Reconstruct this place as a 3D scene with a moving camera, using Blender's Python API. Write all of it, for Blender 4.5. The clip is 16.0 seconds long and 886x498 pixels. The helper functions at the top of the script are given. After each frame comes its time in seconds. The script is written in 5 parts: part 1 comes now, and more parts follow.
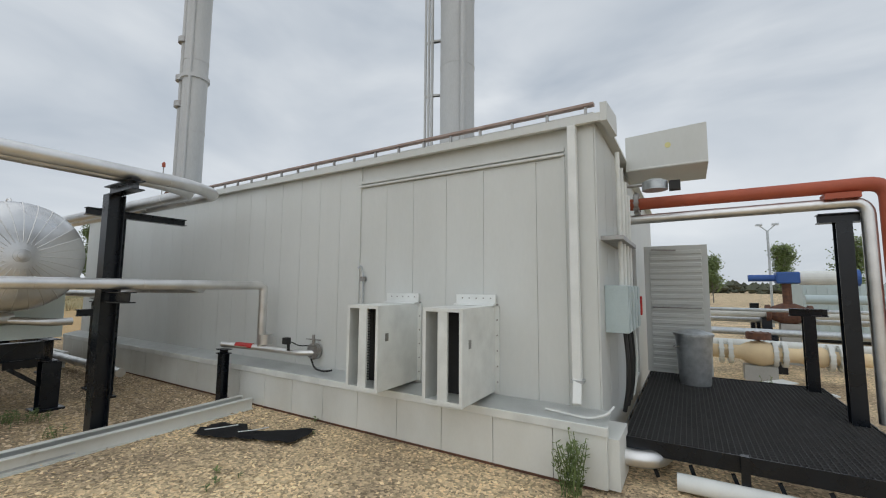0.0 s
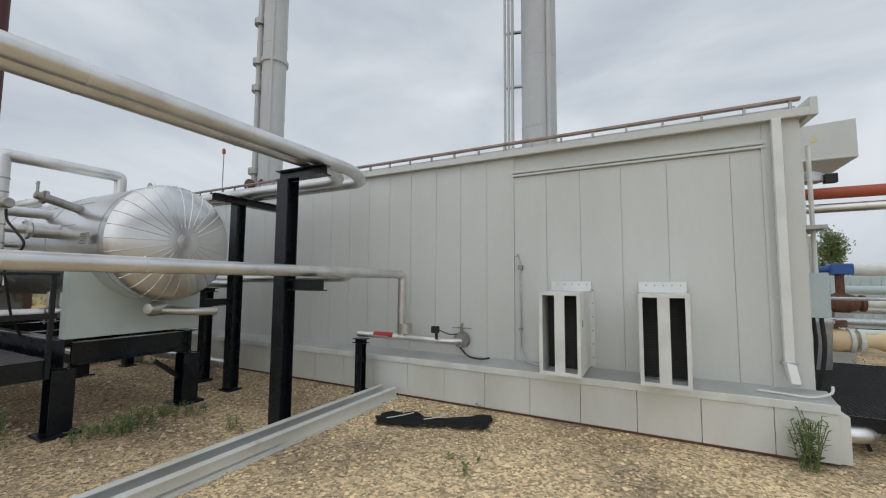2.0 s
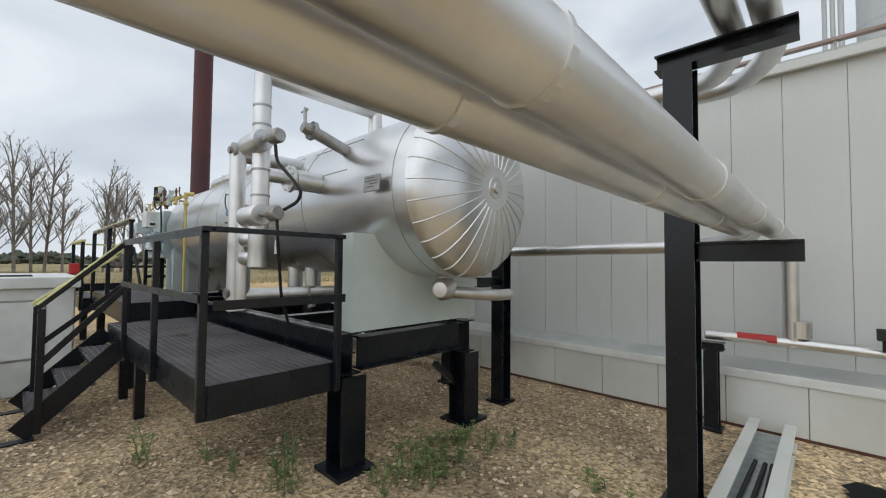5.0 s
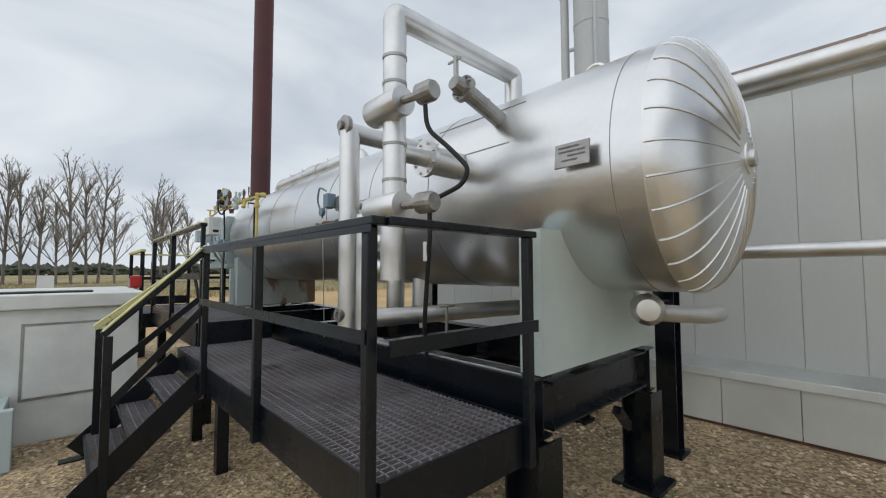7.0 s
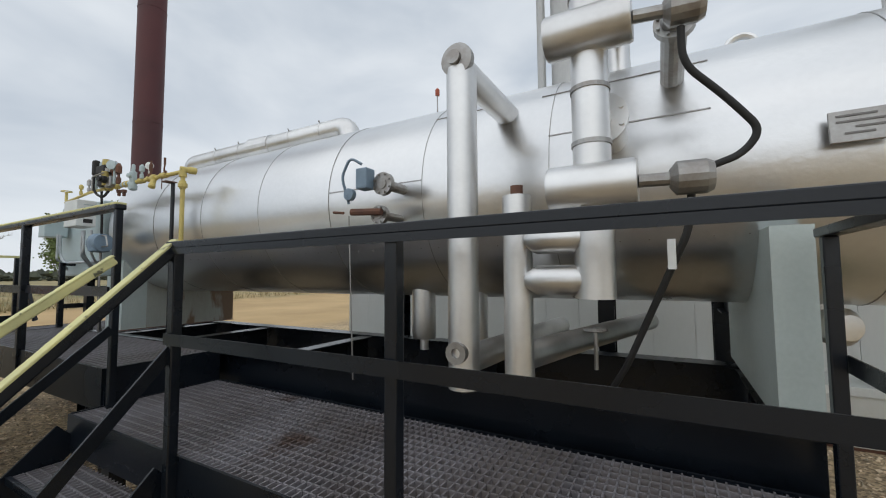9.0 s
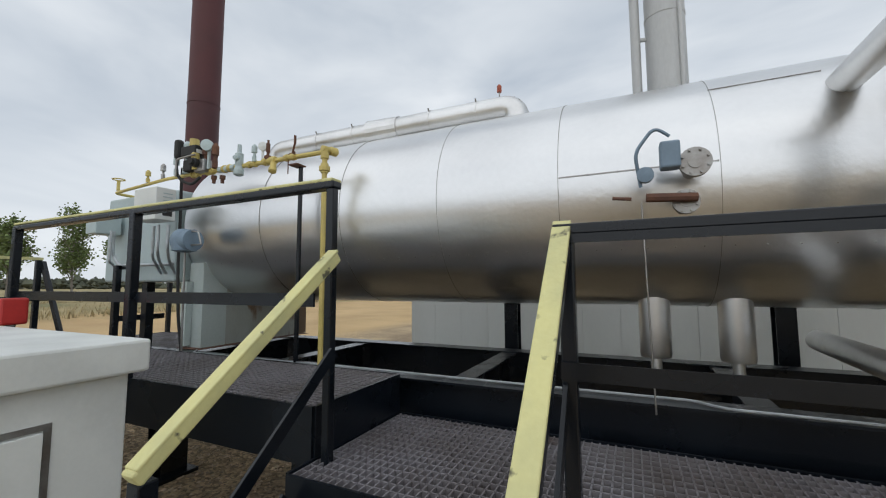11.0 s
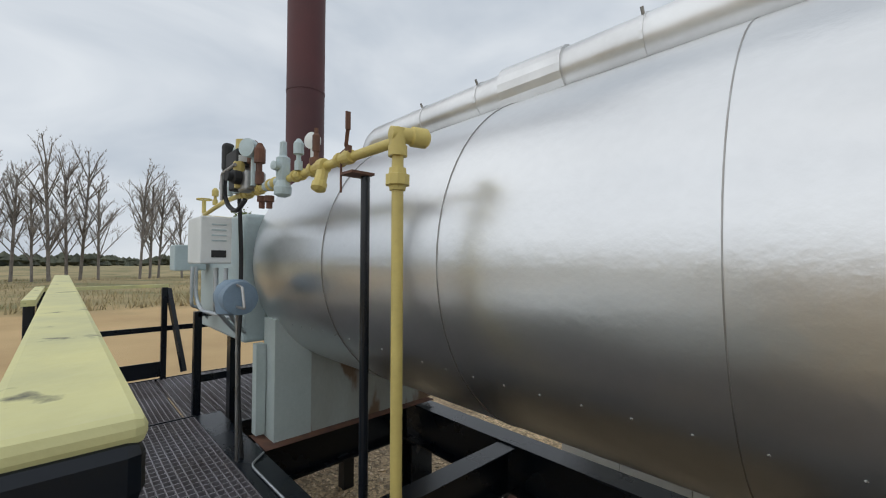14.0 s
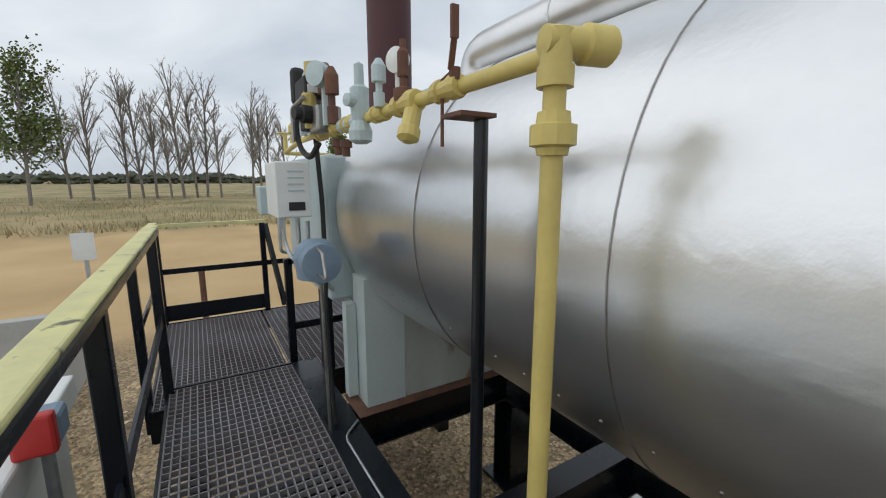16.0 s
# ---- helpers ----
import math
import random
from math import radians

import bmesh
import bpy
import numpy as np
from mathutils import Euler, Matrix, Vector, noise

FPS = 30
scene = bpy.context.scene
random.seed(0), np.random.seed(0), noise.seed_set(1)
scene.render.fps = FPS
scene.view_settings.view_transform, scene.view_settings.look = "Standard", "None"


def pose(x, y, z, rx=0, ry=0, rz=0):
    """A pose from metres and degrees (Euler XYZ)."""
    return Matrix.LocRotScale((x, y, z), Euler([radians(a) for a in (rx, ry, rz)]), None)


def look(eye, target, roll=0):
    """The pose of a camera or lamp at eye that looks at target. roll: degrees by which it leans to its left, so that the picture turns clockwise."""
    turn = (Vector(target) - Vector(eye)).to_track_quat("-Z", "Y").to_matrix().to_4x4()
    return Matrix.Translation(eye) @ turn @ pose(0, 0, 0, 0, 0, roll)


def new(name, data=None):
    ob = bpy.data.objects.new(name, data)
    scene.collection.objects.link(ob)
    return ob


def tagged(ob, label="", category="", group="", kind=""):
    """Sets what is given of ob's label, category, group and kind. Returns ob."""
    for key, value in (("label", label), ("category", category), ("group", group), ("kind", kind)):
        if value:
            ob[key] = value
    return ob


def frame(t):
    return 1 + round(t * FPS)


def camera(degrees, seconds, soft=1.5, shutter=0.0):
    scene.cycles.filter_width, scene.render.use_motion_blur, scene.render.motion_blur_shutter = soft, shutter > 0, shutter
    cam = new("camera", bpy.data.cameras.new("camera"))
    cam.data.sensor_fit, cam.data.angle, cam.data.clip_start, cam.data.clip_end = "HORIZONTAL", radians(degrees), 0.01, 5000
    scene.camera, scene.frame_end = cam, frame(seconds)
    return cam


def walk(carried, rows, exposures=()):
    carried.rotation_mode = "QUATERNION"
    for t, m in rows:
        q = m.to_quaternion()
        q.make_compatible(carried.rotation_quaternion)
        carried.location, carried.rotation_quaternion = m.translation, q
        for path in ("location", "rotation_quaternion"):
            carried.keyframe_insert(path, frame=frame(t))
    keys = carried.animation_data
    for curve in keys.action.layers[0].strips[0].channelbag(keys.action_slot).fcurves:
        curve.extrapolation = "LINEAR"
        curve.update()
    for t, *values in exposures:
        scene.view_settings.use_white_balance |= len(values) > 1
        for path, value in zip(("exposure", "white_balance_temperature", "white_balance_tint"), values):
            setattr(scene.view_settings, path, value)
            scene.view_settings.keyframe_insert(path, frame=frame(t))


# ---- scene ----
cam = camera(95.0, 16.0, soft=1.1)

PATH = [
    (0, (-0.048, 0.133, 1.712), (-1.077, 1.838, 1.899), 0.4),
    (0.5, (-0.5, -0.194, 1.731), (-1.489, 1.537, 1.9), 0.4),
    (1, (-1.007, -0.572, 1.689), (-1.961, 1.177, 1.861), 0.5),
    (1.5, (-1.483, -0.845, 1.636), (-2.415, 0.917, 1.803), 0.4),
    (2, (-2.086, -1.053, 1.63), (-3.016, 0.711, 1.786), 0.4),
    (2.5, (-2.627, -1.169, 1.619), (-3.566, 0.59, 1.766), 0.5),
    (3, (-3.161, -1.123, 1.59), (-4.136, 0.618, 1.725), 0.4),
    (3.5, (-3.71, -1.085, 1.535), (-4.755, 0.616, 1.655), 0.4),
    (4, (-4.189, -0.948, 1.549), (-5.325, 0.694, 1.654), 0.4),
    (4.5, (-4.678, -0.818, 1.564), (-5.927, 0.742, 1.65), 0.5),
    (5, (-5.122, -0.775, 1.484), (-6.492, 0.68, 1.559), 0.5),
    (6.2, (-5.97, -0.78, 1.49), (-7.43, 0.58, 1.58), 0.1),
    (7.5, (-6.847, -0.82, 1.503), (-8.308, 0.541, 1.626), -0.4),
    (8, (-7.284, -0.909, 1.487), (-8.598, 0.594, 1.606), -0.7),
    (8.5, (-7.654, -0.942, 1.556), (-8.801, 0.692, 1.679), -0.5),
    (9, (-8.064, -0.984, 1.537), (-9.043, 0.755, 1.664), -0.4),
    (9.5, (-8.486, -1.094, 1.506), (-9.357, 0.701, 1.649), -0.3),
    (10, (-8.958, -1.149, 1.507), (-9.769, 0.673, 1.668), -0.2),
    (10.6, (-9.43, -1.24, 1.51), (-10.27, 0.57, 1.68), -0.2),
    (11.2, (-9.88, -1.22, 1.52), (-10.72, 0.6, 1.7), -0.2),
    (11.8, (-10.24, -0.86, 1.56), (-11.1, 0.92, 1.76), -0.2),
    (12.5, (-10.562, -0.244, 1.717), (-11.526, 1.496, 1.928), -0.1),
    (13, (-10.71, -0.037, 1.852), (-11.811, 1.625, 2.012), -0.5),
    (13.5, (-10.744, 0.053, 2.01), (-12.03, 1.581, 2.125), -0.3),
    (14, (-10.632, 0.152, 2.058), (-12.09, 1.521, 2.121), 0.1),
    (14.5, (-10.712, 0.213, 2.116), (-12.296, 1.433, 2.066), -0.0),
    (15, (-10.951, 0.28, 2.205), (-12.609, 1.385, 2.032), 0.1),
    (15.5, (-11.04, 0.301, 2.255), (-12.728, 1.336, 1.97), 0.0),
    (16, (-11.115, 0.383, 2.23), (-12.803, 1.4, 1.889), 0.0),
]
walk(cam, [(t, look(eye, target, roll)) for t, eye, target, roll in PATH],
     [(0, 0.0), (3.5, 0.0), (5, 0.24), (7.5, 0.15), (10, 0.15), (12.5, 0.12), (15, 0.08), (16, 0.2)])

# ---- world and light: a bright overcast sky ----
world = bpy.data.worlds.new("overcast")
scene.world = world
world.use_nodes = True
wn, wl = world.node_tree.nodes, world.node_tree.links
wn.clear()
w_out = wn.new("ShaderNodeOutputWorld")
w_bg = wn.new("ShaderNodeBackground")
w_sky = wn.new("ShaderNodeTexSky")
w_sky.sky_type, w_sky.sun_disc = "NISHITA", False
w_sky.sun_elevation, w_sky.sun_rotation = radians(48), radians(160)
w_dim = wn.new("ShaderNodeMixRGB")
w_dim.blend_type, w_dim.inputs[0].default_value = "MULTIPLY", 1.0
w_dim.inputs[2].default_value = (0.07, 0.07, 0.07, 1)
w_co = wn.new("ShaderNodeTexCoord")
w_map = wn.new("ShaderNodeMapping")
w_map.inputs["Scale"].default_value = (1.0, 1.0, 2.6)
w_noise = wn.new("ShaderNodeTexNoise")
w_noise.inputs["Scale"].default_value, w_noise.inputs["Detail"].default_value = 1.7, 5.0
w_noise.inputs["Roughness"].default_value, w_noise.inputs["Distortion"].default_value = 0.5, 0.5
w_ramp = wn.new("ShaderNodeValToRGB")
w_ramp.color_ramp.elements[0].position, w_ramp.color_ramp.elements[0].color = 0.34, (0.465, 0.525, 0.60, 1)
w_ramp.color_ramp.elements[1].position, w_ramp.color_ramp.elements[1].color = 0.66, (0.76, 0.80, 0.84, 1)
w_mix = wn.new("ShaderNodeMixRGB")
w_mix.inputs[0].default_value = 0.93
wl.new(w_co.outputs["Generated"], w_map.inputs["Vector"])
wl.new(w_map.outputs[0], w_noise.inputs["Vector"])
wl.new(w_noise.outputs["Fac"], w_ramp.inputs[0])
wl.new(w_sky.outputs[0], w_dim.inputs[1])
wl.new(w_dim.outputs[0], w_mix.inputs[1])
wl.new(w_ramp.outputs[0], w_mix.inputs[2])
wl.new(w_mix.outputs[0], w_bg.inputs[0])
wl.new(w_bg.outputs[0], w_out.inputs[0])
w_bg.inputs[1].default_value = 1.0
sun = new("sun", bpy.data.lights.new("sun", "SUN"))
sun.data.energy, sun.data.angle, sun.data.color = 0.75, radians(110), (1.0, 0.98, 0.95)
sun.matrix_world = look((-6, -20, 24), (-6, 0, 0))


# ---- materials ----
def mat(name, col, rough=0.6, metal=0.0, col2=None, scale=6.0, fine=60.0, bump=0.1, dist=0.004, spots=None, spot_at=0.66, spot_scale=9.0, rough2=None, stretch=(1, 1, 1), each=0.0, grain=0.10, spec=0.5):
    """Two scales of colour noise, an optional third colour in worn patches, and fine relief; metres throughout."""
    m = bpy.data.materials.new(name)
    m.use_nodes = True
    n, l = m.node_tree.nodes, m.node_tree.links
    b = n["Principled BSDF"]
    co = n.new("ShaderNodeTexCoord")
    mp = n.new("ShaderNodeMapping")
    mp.inputs["Scale"].default_value = stretch
    geo = n.new("ShaderNodeNewGeometry")
    l.new(geo.outputs["Position"], mp.inputs["Vector"])
    n1 = n.new("ShaderNodeTexNoise")
    n1.inputs["Scale"].default_value, n1.inputs["Detail"].default_value = scale, 6
    n2 = n.new("ShaderNodeTexNoise")
    n2.inputs["Scale"].default_value, n2.inputs["Detail"].default_value = fine, 4
    for a in (n1, n2):
        l.new(mp.outputs[0], a.inputs["Vector"])
    r1 = n.new("ShaderNodeValToRGB")
    c2 = col2 or tuple(c * 0.8 for c in col)
    r1.color_ramp.elements[0].position, r1.color_ramp.elements[0].color = 0.32, (*c2, 1)
    r1.color_ramp.elements[1].position, r1.color_ramp.elements[1].color = 0.62, (*col, 1)
    l.new(n1.outputs["Fac"], r1.inputs[0])
    mx = n.new("ShaderNodeMixRGB")
    mx.blend_type, mx.inputs[0].default_value = "OVERLAY", grain
    l.new(r1.outputs[0], mx.inputs[1])
    l.new(n2.outputs["Fac"], mx.inputs[2])
    colour = mx.outputs[0]
    if spots:
        n3 = n.new("ShaderNodeTexNoise")
        n3.inputs["Scale"].default_value, n3.inputs["Detail"].default_value = spot_scale, 8
        l.new(mp.outputs[0], n3.inputs["Vector"])
        r3 = n.new("ShaderNodeValToRGB")
        r3.color_ramp.elements[0].position, r3.color_ramp.elements[1].position = spot_at, spot_at + 0.05
        l.new(n3.outputs["Fac"], r3.inputs[0])
        m3 = n.new("ShaderNodeMixRGB")
        l.new(r3.outputs[0], m3.inputs[0])
        l.new(colour, m3.inputs[1])
        m3.inputs[2].default_value = (*spots, 1)
        colour = m3.outputs[0]
    if each:
        oi = n.new("ShaderNodeNewGeometry")
        hs = n.new("ShaderNodeHueSaturation")
        mr = n.new("ShaderNodeMapRange")
        mr.inputs["To Min"].default_value, mr.inputs["To Max"].default_value = 1 - each, 1 + each
        l.new(oi.outputs["Random Per Island"], mr.inputs["Value"])
        l.new(mr.outputs[0], hs.inputs["Value"])
        l.new(colour, hs.inputs["Color"])
        colour = hs.outputs[0]
    l.new(colour, b.inputs["Base Color"])
    rr = n.new("ShaderNodeMapRange")
    rr.inputs["To Min"].default_value, rr.inputs["To Max"].default_value = rough, rough2 if rough2 is not None else min(1, rough + 0.15)
    l.new(n1.outputs["Fac"], rr.inputs["Value"])
    l.new(rr.outputs[0], b.inputs["Roughness"])
    b.inputs["Metallic"].default_value = metal
    b.inputs["Specular IOR Level"].default_value = spec
    if bump:
        bp = n.new("ShaderNodeBump")
        bp.inputs["Strength"].default_value, bp.inputs["Distance"].default_value = bump, dist
        l.new(n2.outputs["Fac"], bp.inputs["Height"])
        l.new(bp.outputs[0], b.inputs["Normal"])
    return m


M_PANEL = mat("grey_panel_paint", (0.62, 0.64, 0.62), 0.38, 0, (0.56, 0.575, 0.55), 0.9, 40, 0.02, stretch=(1, 1, 0.3), grain=0.05)
M_SKIRT = mat("skirt_paint", (0.68, 0.69, 0.65), 0.45, 0, (0.58, 0.58, 0.53), 1.6, 50, 0.03, spots=(0.44, 0.40, 0.32), spot_at=0.70, spot_scale=3, stretch=(1, 1, 0.6), grain=0.06)
M_TRIM = mat("trim_paint", (0.74, 0.76, 0.73), 0.45, 0, None, 3, 60, 0.05)
M_WHITE = mat("white_paint", (0.76, 0.78, 0.76), 0.4, 0, (0.66, 0.68, 0.66), 3, 60, 0.05)
M_SADDLE = mat("pale_green_paint", (0.55, 0.62, 0.60), 0.45, 0, (0.47, 0.54, 0.52), 2, 60, 0.06, spots=(0.24, 0.15, 0.09), spot_at=0.70, spot_scale=4)
M_SADDLE_RUST = mat("rust_streaked_green_paint", (0.42, 0.46, 0.43), 0.5, 0, (0.33, 0.33, 0.29), 2.5, 60, 0.08, spots=(0.20, 0.13, 0.08), spot_at=0.52, spot_scale=3.5, stretch=(1, 1, 0.35))
M_BOX = mat("blue_grey_enamel", (0.46, 0.55, 0.56), 0.35, 0, (0.42, 0.5, 0.51), 3, 80, 0.03)
M_ALU = mat("aluminium_jacket", (0.755, 0.76, 0.76), 0.22, 1, (0.63, 0.635, 0.64), 0.8, 30, 0.24, 0.005, rough2=0.38)
M_PIPEJ = mat("pipe_jacket", (0.77, 0.77, 0.76), 0.24, 1, (0.60, 0.595, 0.585), 3, 50, 0.12, 0.003, rough2=0.5)
M_SEAM = mat("seam_dark", (0.22, 0.21, 0.20), 0.5, 1, None, 8, 60, 0.05)
M_STEEL = mat("bare_steel", (0.42, 0.42, 0.41), 0.4, 1, (0.3, 0.28, 0.26), 10, 80, 0.1)
M_GALV = mat("galvanised_steel", (0.55, 0.58, 0.60), 0.42, 0.9, (0.42, 0.45, 0.47), 14, 60, 0.05)
M_BLACK = mat("black_structural_paint", (0.006, 0.009, 0.014), 0.2, 0, (0.004, 0.006, 0.009), 3, 90, 0.10, 0.003, spots=(0.03, 0.026, 0.024), spot_at=0.72, spot_scale=6, spec=0.42)
M_GRATE = mat("dark_grating_paint", (0.225, 0.215, 0.23), 0.34, 0, (0.15, 0.135, 0.135), 2.5, 80, 0.1, spots=(0.10, 0.07, 0.06), spot_at=0.66, spot_scale=1.5)
M_YELLOW = mat("worn_yellow_paint", (0.70, 0.66, 0.30), 0.5, 0, (0.56, 0.54, 0.27), 7, 70, 0.25, 0.003, spots=(0.12, 0.115, 0.07), spot_at=0.64, spot_scale=13)
M_YPIPE = mat("yellow_gas_paint", (0.62, 0.50, 0.16), 0.45, 0, (0.50, 0.40, 0.13), 7, 70, 0.15, 0.003, spots=(0.26, 0.13, 0.04), spot_at=0.70, spot_scale=14)
M_MAROON = mat("maroon_stack_paint", (0.085, 0.022, 0.024), 0.55, 0, (0.06, 0.016, 0.018), 2, 60, 0.06)
M_RED = mat("red_primer_pipe", (0.42, 0.095, 0.045), 0.5, 0, (0.34, 0.075, 0.04), 3, 60, 0.06)
M_SAFETY = mat("red_enamel", (0.5, 0.03, 0.025), 0.4, 0, None, 6, 60, 0.05)
M_RUST = mat("rusty_iron", (0.16, 0.075, 0.045), 0.75, 0, (0.09, 0.045, 0.035), 14, 80, 0.3)
M_FADED = mat("faded_primer", (0.40, 0.32, 0.29), 0.7, 0, (0.30, 0.22, 0.19), 6, 60, 0.1)
M_BLUE = mat("blue_enamel", (0.03, 0.10, 0.34), 0.4, 0, None, 6, 60, 0.05)
M_INSTR = mat("slate_blue_housing", (0.20, 0.28, 0.36), 0.45, 0, None, 8, 80, 0.08)
M_RUBBER = mat("black_rubber", (0.02, 0.02, 0.02), 0.6, 0, None, 20, 100, 0.1)
# dark steel, also the shade inside hollow boxes put into the colour
M_DARK = mat("dark_steel_and_cavity_shade", (0.05, 0.05, 0.05), 0.7, 0, None, 6, 60, 0.1)
M_STACK = mat("weathered_grey_stack", (0.52, 0.53, 0.53), 0.5, 0.25, (0.42, 0.43, 0.43), 1.2, 40, 0.05, stretch=(1, 1, 0.3))
M_CONC = mat("pale_concrete", (0.46, 0.46, 0.44), 0.8, 0, (0.38, 0.38, 0.36), 2, 40, 0.2)
M_BARK = mat("grey_bark", (0.25, 0.225, 0.20), 0.9, 0, (0.18, 0.16, 0.145), 3, 30, 0.3)
M_TWIG = mat("bare_twigs", (0.38, 0.345, 0.32), 0.9, 0, None, 3, 30, 0)
M_LEAF = mat("spring_leaf", (0.17, 0.22, 0.075), 0.6, 0, (0.11, 0.16, 0.055), 3, 30, 0, each=0.3)
M_WOOD = mat("far_wood", (0.10, 0.105, 0.07), 0.9, 0, (0.06, 0.07, 0.05), 0.3, 3, 0, each=0.35)
M_DRY = mat("dry_grass", (0.42, 0.34, 0.19), 0.9, 0, (0.30, 0.25, 0.13), 1.5, 10, 0, each=0.3)
M_TARP = mat("black_geotextile", (0.03, 0.03, 0.032), 0.7, 0, (0.02, 0.02, 0.022), 8, 200, 0.3)
M_SOIL_STONE = mat("grey_brown_gravel_stone", (0.60, 0.48, 0.33), 0.85, 0, (0.40, 0.315, 0.22), 1.3, 60, 0.2, each=0.5)
M_STONE = mat("tan_gravel_stone", (0.80, 0.635, 0.395), 0.85, 0, (0.60, 0.475, 0.305), 1.3, 60, 0.2, each=0.5)


def ground_material():
    m = bpy.data.materials.new("site_ground")
    m.use_nodes = True
    n, l = m.node_tree.nodes, m.node_tree.links
    b = n["Principled BSDF"]
    b.inputs["Roughness"].default_value = 0.95
    geo = n.new("ShaderNodeNewGeometry")
    sep = n.new("ShaderNodeSeparateXYZ")
    l.new(geo.outputs["Position"], sep.inputs[0])

    def noise_ramp(scale, lo, hi, a, z, detail=6):
        t = n.new("ShaderNodeTexNoise")
        t.inputs["Scale"].default_value, t.inputs["Detail"].default_value = scale, detail
        l.new(geo.outputs["Position"], t.inputs["Vector"])
        r = n.new("ShaderNodeValToRGB")
        r.color_ramp.elements[0].position, r.color_ramp.elements[0].color = lo, (*a, 1)
        r.color_ramp.elements[1].position, r.color_ramp.elements[1].color = hi, (*z, 1)
        l.new(t.outputs["Fac"], r.inputs[0])
        return r.outputs[0]

    vor = n.new("ShaderNodeTexVoronoi")
    vor.inputs["Scale"].default_value = 38
    l.new(geo.outputs["Position"], vor.inputs["Vector"])
    hue = n.new("ShaderNodeHueSaturation")
    bw = n.new("ShaderNodeSeparateColor")
    l.new(vor.outputs["Color"], bw.inputs[0])
    vr = n.new("ShaderNodeMapRange")
    vr.inputs["To Min"].default_value, vr.inputs["To Max"].default_value = 0.45, 1.45
    l.new(bw.outputs[0], vr.inputs["Value"])
    l.new(vr.outputs[0], hue.inputs["Value"])
    l.new(noise_ramp(0.8, 0.38, 0.6, (0.42, 0.32, 0.205), (0.74, 0.57, 0.345)), hue.inputs["Color"])
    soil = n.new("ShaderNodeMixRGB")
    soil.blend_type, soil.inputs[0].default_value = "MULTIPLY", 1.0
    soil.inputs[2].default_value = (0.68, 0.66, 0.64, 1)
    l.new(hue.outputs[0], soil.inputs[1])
    sand = noise_ramp(0.35, 0.3, 0.7, (0.46, 0.31, 0.15), (0.60, 0.42, 0.21))
    grass = noise_ramp(0.25, 0.35, 0.62, (0.20, 0.19, 0.085), (0.40, 0.31, 0.16), 10)

    def zone(lo, hi, first, second, wobble):
        t = n.new("ShaderNodeTexNoise")
        t.inputs["Scale"].default_value, t.inputs["Detail"].default_value = 0.4, 6
        l.new(geo.outputs["Position"], t.inputs["Vector"])
        ad = n.new("ShaderNodeMath")
        ad.operation = "MULTIPLY_ADD"
        ad.inputs[1].default_value = wobble
        l.new(t.outputs["Fac"], ad.inputs[0])
        l.new(sep.outputs[0], ad.inputs[2])
        mr = n.new("ShaderNodeMapRange")
        mr.inputs["From Min"].default_value, mr.inputs["From Max"].default_value = lo, hi
        l.new(ad.outputs[0], mr.inputs["Value"])
        mx = n.new("ShaderNodeMixRGB")
        l.new(mr.outputs[0], mx.inputs[0])
        l.new(first, mx.inputs[1])
        l.new(second, mx.inputs[2])
        return mx.outputs[0]

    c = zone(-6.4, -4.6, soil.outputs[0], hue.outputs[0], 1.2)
    c = zone(-17.5, -16.0, sand, c, 2.0)
    c = zone(-30.0, -27.0, grass, c, 6.0)
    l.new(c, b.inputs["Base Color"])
    bp = n.new("ShaderNodeBump")
    bp.inputs["Strength"].default_value, bp.inputs["Distance"].default_value = 0.7, 0.02
    l.new(vor.outputs["Distance"], bp.inputs["Height"])
    l.new(bp.outputs[0], b.inputs["Normal"])
    return m


M_GROUND = ground_material()


# ---- mesh helpers ----
def part(name, bm, material, parent=None, label="", smooth=False):
    me = bpy.data.meshes.new(name)
    bmesh.ops.recalc_face_normals(bm, faces=bm.faces)
    bm.to_mesh(me)
    bm.free()
    me.materials.append(material)
    if smooth:
        for p in me.polygons:
            p.use_smooth = True
        me.set_sharp_from_angle(angle=radians(40))
    ob = new(name, me)
    if parent is not None:
        ob.parent = parent
        root = parent
        while root.parent is not None:
            root = root.parent
        if parent is root:
            ob.matrix_parent_inverse = Matrix.Translation(-root.location)
    if label:
        ob["label"] = label
    return ob


def thing(name, at, label, category, group="", kind=""):
    ob = new(name)
    ob.location = at
    ob.empty_display_size = 0.1
    return tagged(ob, label, category, group, kind)


def solo(name, bm, material, label, category, group="", kind="", smooth=False):
    return tagged(part(name, bm, material, None, "", smooth), label, category, group, kind)


def box(bm, x0, y0, z0, x1, y1, z1, bev=0.0, m=None):
    r = bmesh.ops.create_cube(bm, size=1)
    vs = r["verts"]
    bmesh.ops.scale(bm, vec=(abs(x1 - x0), abs(y1 - y0), abs(z1 - z0)), verts=vs)
    bmesh.ops.translate(bm, vec=((x0 + x1) / 2, (y0 + y1) / 2, (z0 + z1) / 2), verts=vs)
    if bev:
        es = list({e for v in vs for e in v.link_edges})
        g = bmesh.ops.bevel(bm, geom=es, offset=bev, segments=2, profile=0.5, affect="EDGES")
        vs = list({v for f in g["faces"] for v in f.verts} | {v for v in vs if v.is_valid})
    if m is not None:
        bmesh.ops.transform(bm, matrix=m, verts=vs)
    return bm


